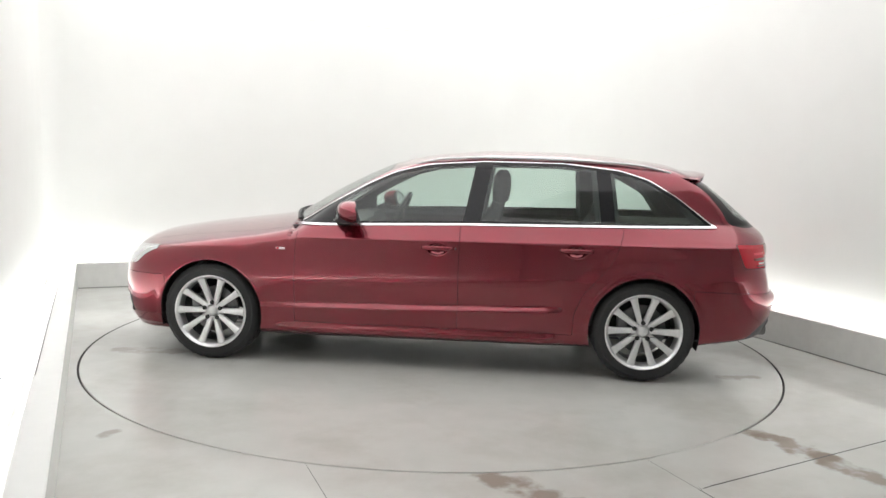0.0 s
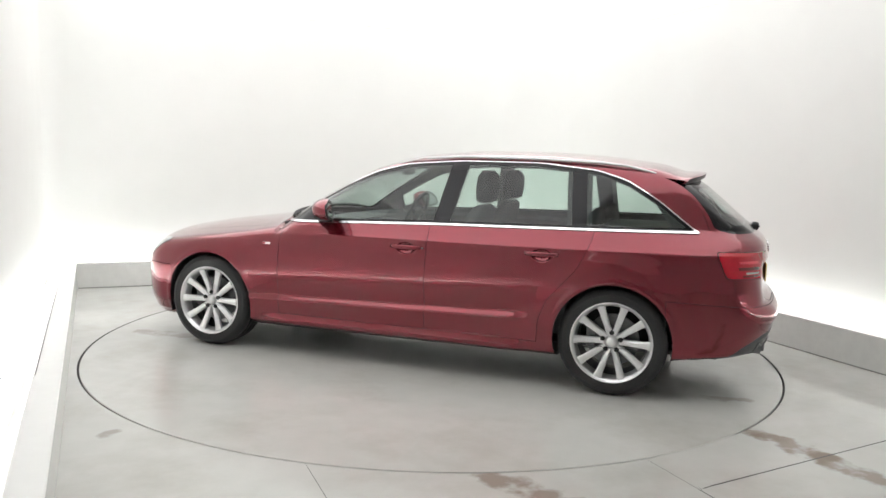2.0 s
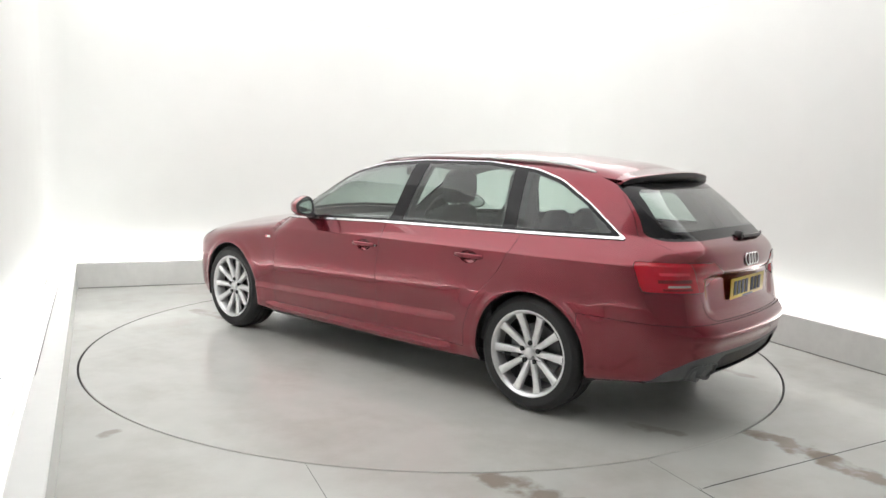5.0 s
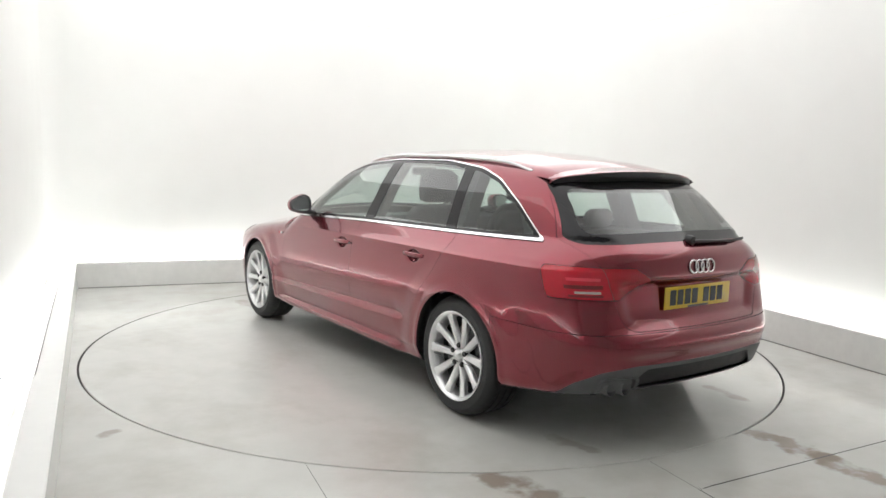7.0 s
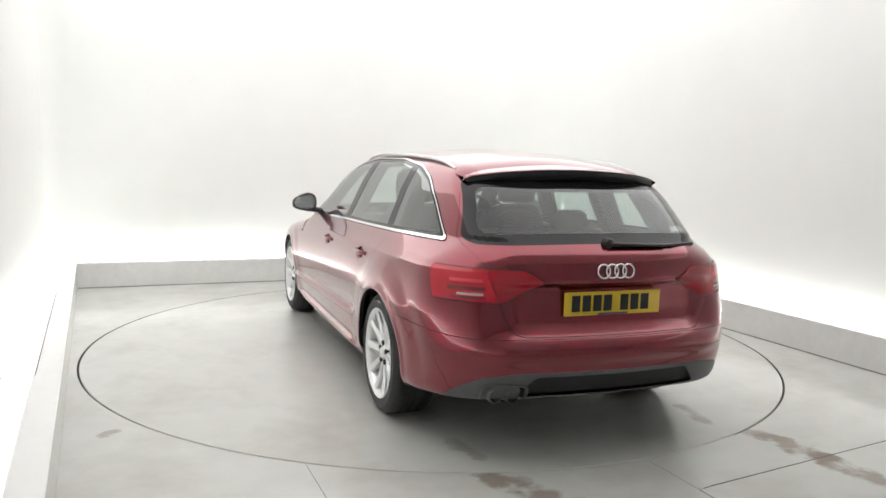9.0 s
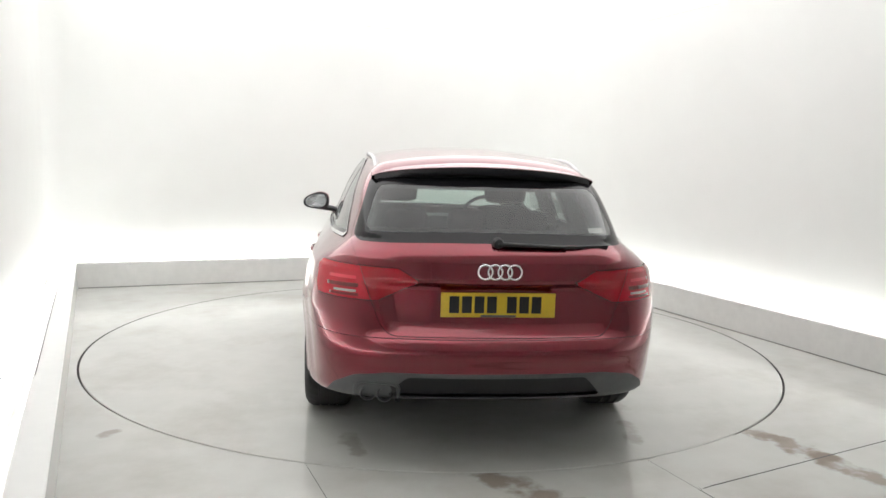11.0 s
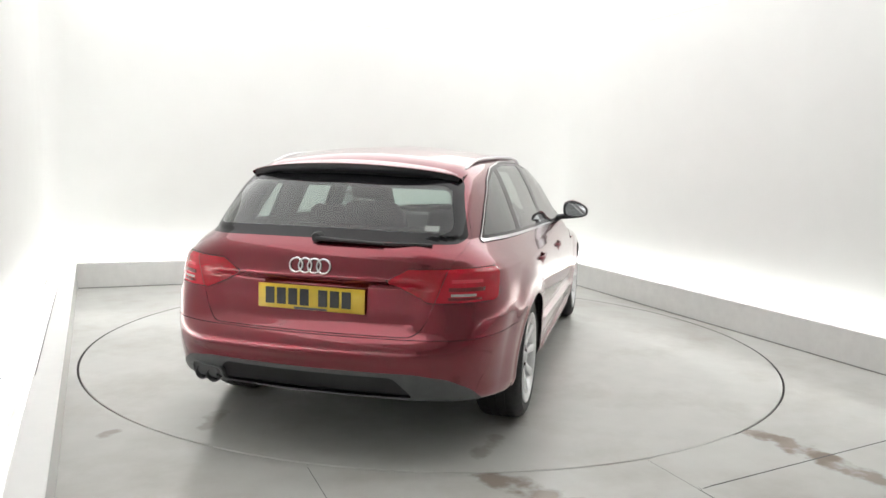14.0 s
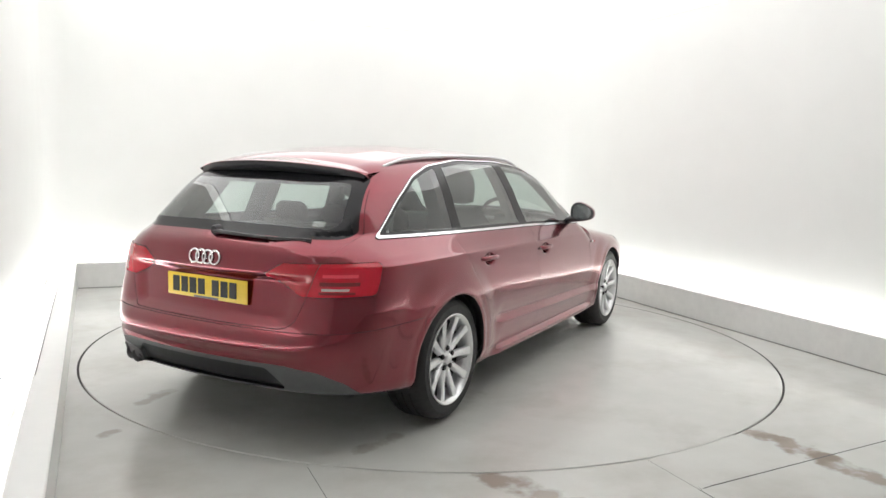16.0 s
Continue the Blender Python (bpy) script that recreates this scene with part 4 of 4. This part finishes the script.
def build_exhaust():
    for y in (0.50, 0.575):
        x = on_tail(y, 0.318) + 0.056
        bm = lathe([(0.028, 0.10), (0.028, -0.06), (0.032, -0.064), (0.036, -0.058), (0.036, 0.10)], 28, "X")
        bmesh.ops.translate(bm, verts=bm.verts, vec=(x, y, 0.318))
        pipe = part("exhaust_pipe", bm, STEEL, car, "dull steel exhaust tailpipe", True, 50)
        # a black disc closes the pipe in place of its shaded depth
        inner = lathe([(0.0, 0.0), (0.0285, 0.0)], 24, "X")
        bmesh.ops.translate(inner, verts=inner.verts, vec=(x - 0.03, y, 0.318))
        part("bore", inner, INK, pipe, "black disc for the shade inside the bore")

    def fitted(d, size, power=4.0):
        """A ring on the bumper's surface, sunk or raised by d."""
        return [(on_tail(y, z) + d, y, z) for _, y, z in ring_points((0, 0.537, 0.324), size, power, 28)]

    # a flush black plug stands for the shade in the tailpipes' recess
    bm = loft([fitted(0.10, (0.17, 0.088)), fitted(0.012, (0.17, 0.088)), fitted(-0.001, (0.17, 0.088))])
    rim = loft([fitted(0.02, (0.216, 0.112)), fitted(-0.006, (0.208, 0.106)), fitted(-0.009, (0.196, 0.098)), fitted(-0.006, (0.182, 0.092)), fitted(0.02, (0.174, 0.088))], False)
    part("exhaust_surround", rim, GREY_PLASTIC, car, "raised grey frame round the tailpipes", True, 50)
    part("exhaust_recess_shade", bm, INK, car, "black plug for the shade in the tailpipes' recess", True, 50)


def build_silencer():
    rows = [ring_points((-1.90, y, 0.275), size, 3.0, 24, "y") for y, size in ((0.02, (0.16, 0.08)), (0.035, (0.24, 0.13)), (0.10, (0.26, 0.145)), (0.44, (0.26, 0.145)), (0.505, (0.24, 0.13)), (0.52, (0.16, 0.08)))]
    part("silencer", loft(rows), STEEL, car, "dull steel silencer under the tail", True, 50)
    part("hanger", tube([(-1.99, 0.40, 0.36), (-2.01, 0.41, 0.27), (-2.0, 0.42, 0.205), (-1.97, 0.43, 0.20)], 0.008, 8), BLACK, car, "black exhaust hanger", True)


def build_wiper():
    knob = lathe([(0, -0.02), (0.02, -0.018), (0.026, -0.006), (0.027, 0.02)], 20, "X")
    x = on_tail(0, 0.995)
    bmesh.ops.translate(knob, verts=knob.verts, vec=(x - 0.012, 0.0, 0.998))
    wiper = part("rear_wiper", knob, BLACK, car, "black rear wiper", True)
    pts = [(on_tail(y, z) - 0.024, y, z) for y, z in ((0.0, 0.995), (-0.1, 0.992), (-0.24, 0.988), (-0.32, 0.986))]
    part("wiper_arm", tube(pts, [0.014, 0.011, 0.008, 0.006], 10, 0.8), BLACK, wiper, "black wiper arm", True)
    pts = [(on_tail(y, z) - 0.012, y, z) for y, z in ((-0.03, 0.992), (-0.2, 0.988), (-0.36, 0.984), (-0.53, 0.985))]
    part("wiper_blade", tube(pts, 0.008, 8), BLACK, wiper, "black rubber wiper blade", True)


def build_lamp_details():
    for side in (1, -1):
        for name, z0, z1, ya, yb, mat, label in (("reversing_strip", 0.768, 0.780, 0.635, 0.735, CLEAR_LENS, "clear reversing strip"), ("lamp_rib", 0.790, 0.808, 0.625, 0.765, RIB_RED, "dark maroon rib in the lamp"), ("lamp_rib", 0.752, 0.764, 0.625, 0.755, RIB_RED, "dark maroon rib in the lamp"), ("lamp_band", 0.826, 0.842, 0.635, 0.755, PALE_LENS, "brighter red lamp band")):
            rows = []
            for t in np.linspace(0, 1, 13):
                y = ya + (yb - ya) * t
                rows.append([(on_tail(y, z) - d, y, z) for z, d in ((z0, 0.002), (z0 + 0.001, 0.0055), (z1 - 0.001, 0.0055), (z1, 0.002))])
            part(name, mirrored(loft(rows), side), mat, FITTED["lamp"][0 if side > 0 else 1], label, True, 50)


def build_front():
    # bright grille slats and the wiper below the windscreen
    for z in (0.34, 0.40, 0.46, 0.52, 0.58):
        pts = [(float(NOSE(z)) - 0.42 * y * y + 0.004, y, z) for y in np.linspace(-0.27, 0.27, 9)]
        part("grille_slat", tube(pts, 0.006, 6), CHROME, FITTED["grille"][0], "bright grille slat", True)
    pts = [(0.98 - 0.30 * y * y + 0.012, y, on_roof(0.99 - 0.30 * y * y, y) + 0.012) for y in np.linspace(-0.6, 0.62, 14)]
    part("front_wiper", tube(pts, 0.010, 8), BLACK, car, "black windscreen wiper", True)


def seat(y):
    """A front seat with its squab, backrest and headrest."""
    s = new("front_seat")
    s.parent = car
    s["label"] = "charcoal cloth front seat"
    squab = loft([ring_points((x, y, z), (w, h), 3.2, 20) for x, z, w, h in ((0.20, 0.52, 0.44, 0.08), (0.14, 0.53, 0.50, 0.15), (-0.10, 0.51, 0.50, 0.16), (-0.28, 0.49, 0.48, 0.14))])
    part("squab", squab, CLOTH, s, "", True, 60)
    back = loft([ring_points((x, y, z), (d, w), 3.2, 20, "z") for x, z, d, w in ((-0.24, 0.46, 0.15, 0.46), (-0.29, 0.60, 0.17, 0.50), (-0.36, 0.80, 0.15, 0.51), (-0.42, 0.97, 0.13, 0.46), (-0.45, 1.05, 0.10, 0.36), (-0.455, 1.07, 0.05, 0.26))])
    part("backrest", back, CLOTH, s, "", True, 60)
    head = loft([ring_points((x, y, z), (d, w), 2.8, 20, "z") for x, z, d, w in ((-0.465, 1.085, 0.06, 0.19), (-0.47, 1.10, 0.11, 0.27), (-0.475, 1.18, 0.13, 0.29), (-0.478, 1.26, 0.12, 0.27), (-0.478, 1.302, 0.06, 0.18))])
    part("headrest", head, CLOTH, s, "", True, 60)
    for dy in (-0.06, 0.06):
        part("post", tube([(-0.455, y + dy, 1.03), (-0.47, y + dy, 1.13)], 0.006, 8), CHROME, s, "bright headrest post", True)


def build_interior():
    for y in (0.37, -0.37):
        seat(y)
    bench = new("rear_seat")
    bench.parent = car
    bench["label"] = "charcoal cloth rear bench"
    part("squab", loft([ring_points((x, 0, z), (w, h), 5, 28) for x, z, w, h in ((-0.62, 0.50, 1.26, 0.10), (-0.68, 0.51, 1.30, 0.17), (-1.05, 0.49, 1.30, 0.17))]), CLOTH, bench, "", True, 60)
    part("backrest", loft([ring_points((x, 0, z), (d, w), 5, 28, "z") for x, z, d, w in ((-1.02, 0.48, 0.15, 1.28), (-1.10, 0.70, 0.15, 1.28), (-1.19, 0.92, 0.12, 1.24), (-1.205, 0.97, 0.08, 1.18))]), CLOTH, bench, "", True, 60)
    for y in (0.36, 0.0, -0.36):
        part("headrest", loft([ring_points((x, y, z), (d, w), 3, 20, "z") for x, z, d, w in ((-1.20, 0.965, 0.07, 0.20), (-1.215, 1.0, 0.09, 0.24), (-1.225, 1.06, 0.08, 0.22), (-1.225, 1.085, 0.04, 0.15))]), CLOTH, bench, "", True, 60)
    dash = loft([[(x, y, z) for x, z in ((0.88, 0.62), (0.46 + 0.05 * abs(y), 0.55), (0.44 + 0.05 * abs(y), 0.78), (0.52, 0.915 + (0.03 if -0.56 < y < -0.18 else 0)), (0.70, 0.925), (0.90, 0.905))] for y in np.linspace(-0.71, 0.71, 25)])
    part("dashboard", dash, DASH, car, "dark dashboard", True, 50)
    wheel = lathe([(0.175 + 0.014 * math.cos(a), 0.014 * math.sin(a)) for a in np.linspace(0, 2 * math.pi, 11)], 40, "X")
    bmesh.ops.rotate(wheel, verts=wheel.verts, matrix=Matrix.Rotation(radians(-24), 3, "Y"))
    bmesh.ops.translate(wheel, verts=wheel.verts, vec=(0.33, -0.37, 0.93))
    sw = part("steering_wheel", wheel, BLACK, car, "black steering wheel", True)
    part("boss", box((0.05, 0.15, 0.11), (0.345, -0.37, 0.92), 0.02, Matrix.Rotation(radians(-24), 4, "Y")), BLACK, sw, "", True)
    part("spoke", box((0.02, 0.33, 0.03), (0.34, -0.37, 0.925), 0.006, Matrix.Rotation(radians(-24), 4, "Y")), BLACK, sw, "", True)
    part("cabin_floor", box((3.3, 1.35, 0.04), (-0.35, 0, 0.26), 0.01), LINING, car, "dark carpet")
    part("boot_floor", box((0.95, 1.05, 0.04), (-1.72, 0, 0.56), 0.01), LINING, car, "dark boot carpet")
    part("parcel_cover", box((0.82, 1.22, 0.02), (-1.66, 0, 0.945), 0.008), LINING, car, "dark roll-out luggage cover", True)
    part("cabin_mirror", box((0.03, 0.22, 0.06), (0.26, 0, 1.275), 0.014), BLACK, car, "black interior mirror", True)
    part("console", box((0.9, 0.22, 0.22), (0.05, 0, 0.46), 0.03), DASH, car, "dark centre console", True)
    for side in (1, -1):
        for x0, x1 in ((0.70, -0.22), (-0.36, -1.12)):
            card = loft([[(x, side * (on_side(x, z) - d), z) for z, d in ((0.34, 0.06), (0.34, 0.09), (0.62, 0.13), (0.66, 0.17), (0.72, 0.17), (0.75, 0.10), (0.90, 0.075), (0.93, 0.03), (0.80, 0.03))] for x in np.linspace(x0, x1, 9)])
            part("door_card", card, DASH, car, "dark inner door panel", True, 50)
    for side in (1, -1):
        for xa, lean, wide, deep in ((-0.294, -0.18, 0.11, 0.09), (-1.165, 0.10, 0.15, 0.13), (-1.80, 0.75, 0.16, 0.12)):
            rows = []
            for z in np.linspace(0.93, 1.33, 9):
                x = xa + lean * (z - 0.975)
                w = wide / 2
                rows.append([(px, side * (on_side(px, z) - d), z) for px, d in ((x - w, 0.025), (x - w * 0.7, deep), (x + w * 0.7, deep), (x + w, 0.025))])
            part("pillar_trim", loft(rows), LINING, car, "dark inner pillar trim", True, 50)
    sticker = on_tail(-0.52, 1.04)
    part("window_sticker", box((0.002, 0.07, 0.035), (sticker + 0.03, -0.50, 1.05), 0.0, Matrix.Rotation(radians(49), 4, "Y")), CLEAR_LENS, car, "small pale window sticker")


build_door_handles()
build_mirrors()
build_roof_rails()
build_spoiler()
build_plate()
build_badges()
build_exhaust()
build_silencer()
build_wiper()
build_lamp_details()
build_front()
build_interior()


# ---- what moves ----
def motions():
    table_rows, car_rows = [], []
    for k in range(17):
        turn = TURN_START + TURN_RATE * k
        table_rows.append((k, pose(TABLE_X, TABLE_Y, 0, 0, 0, turn)))
        car_rows.append((k, pose(0, 0, 0, 0, 0, turn) @ pose(CAR_X, CAR_Y, 0)))
    walk(turntable, table_rows)
    walk(car, car_rows)


motions()
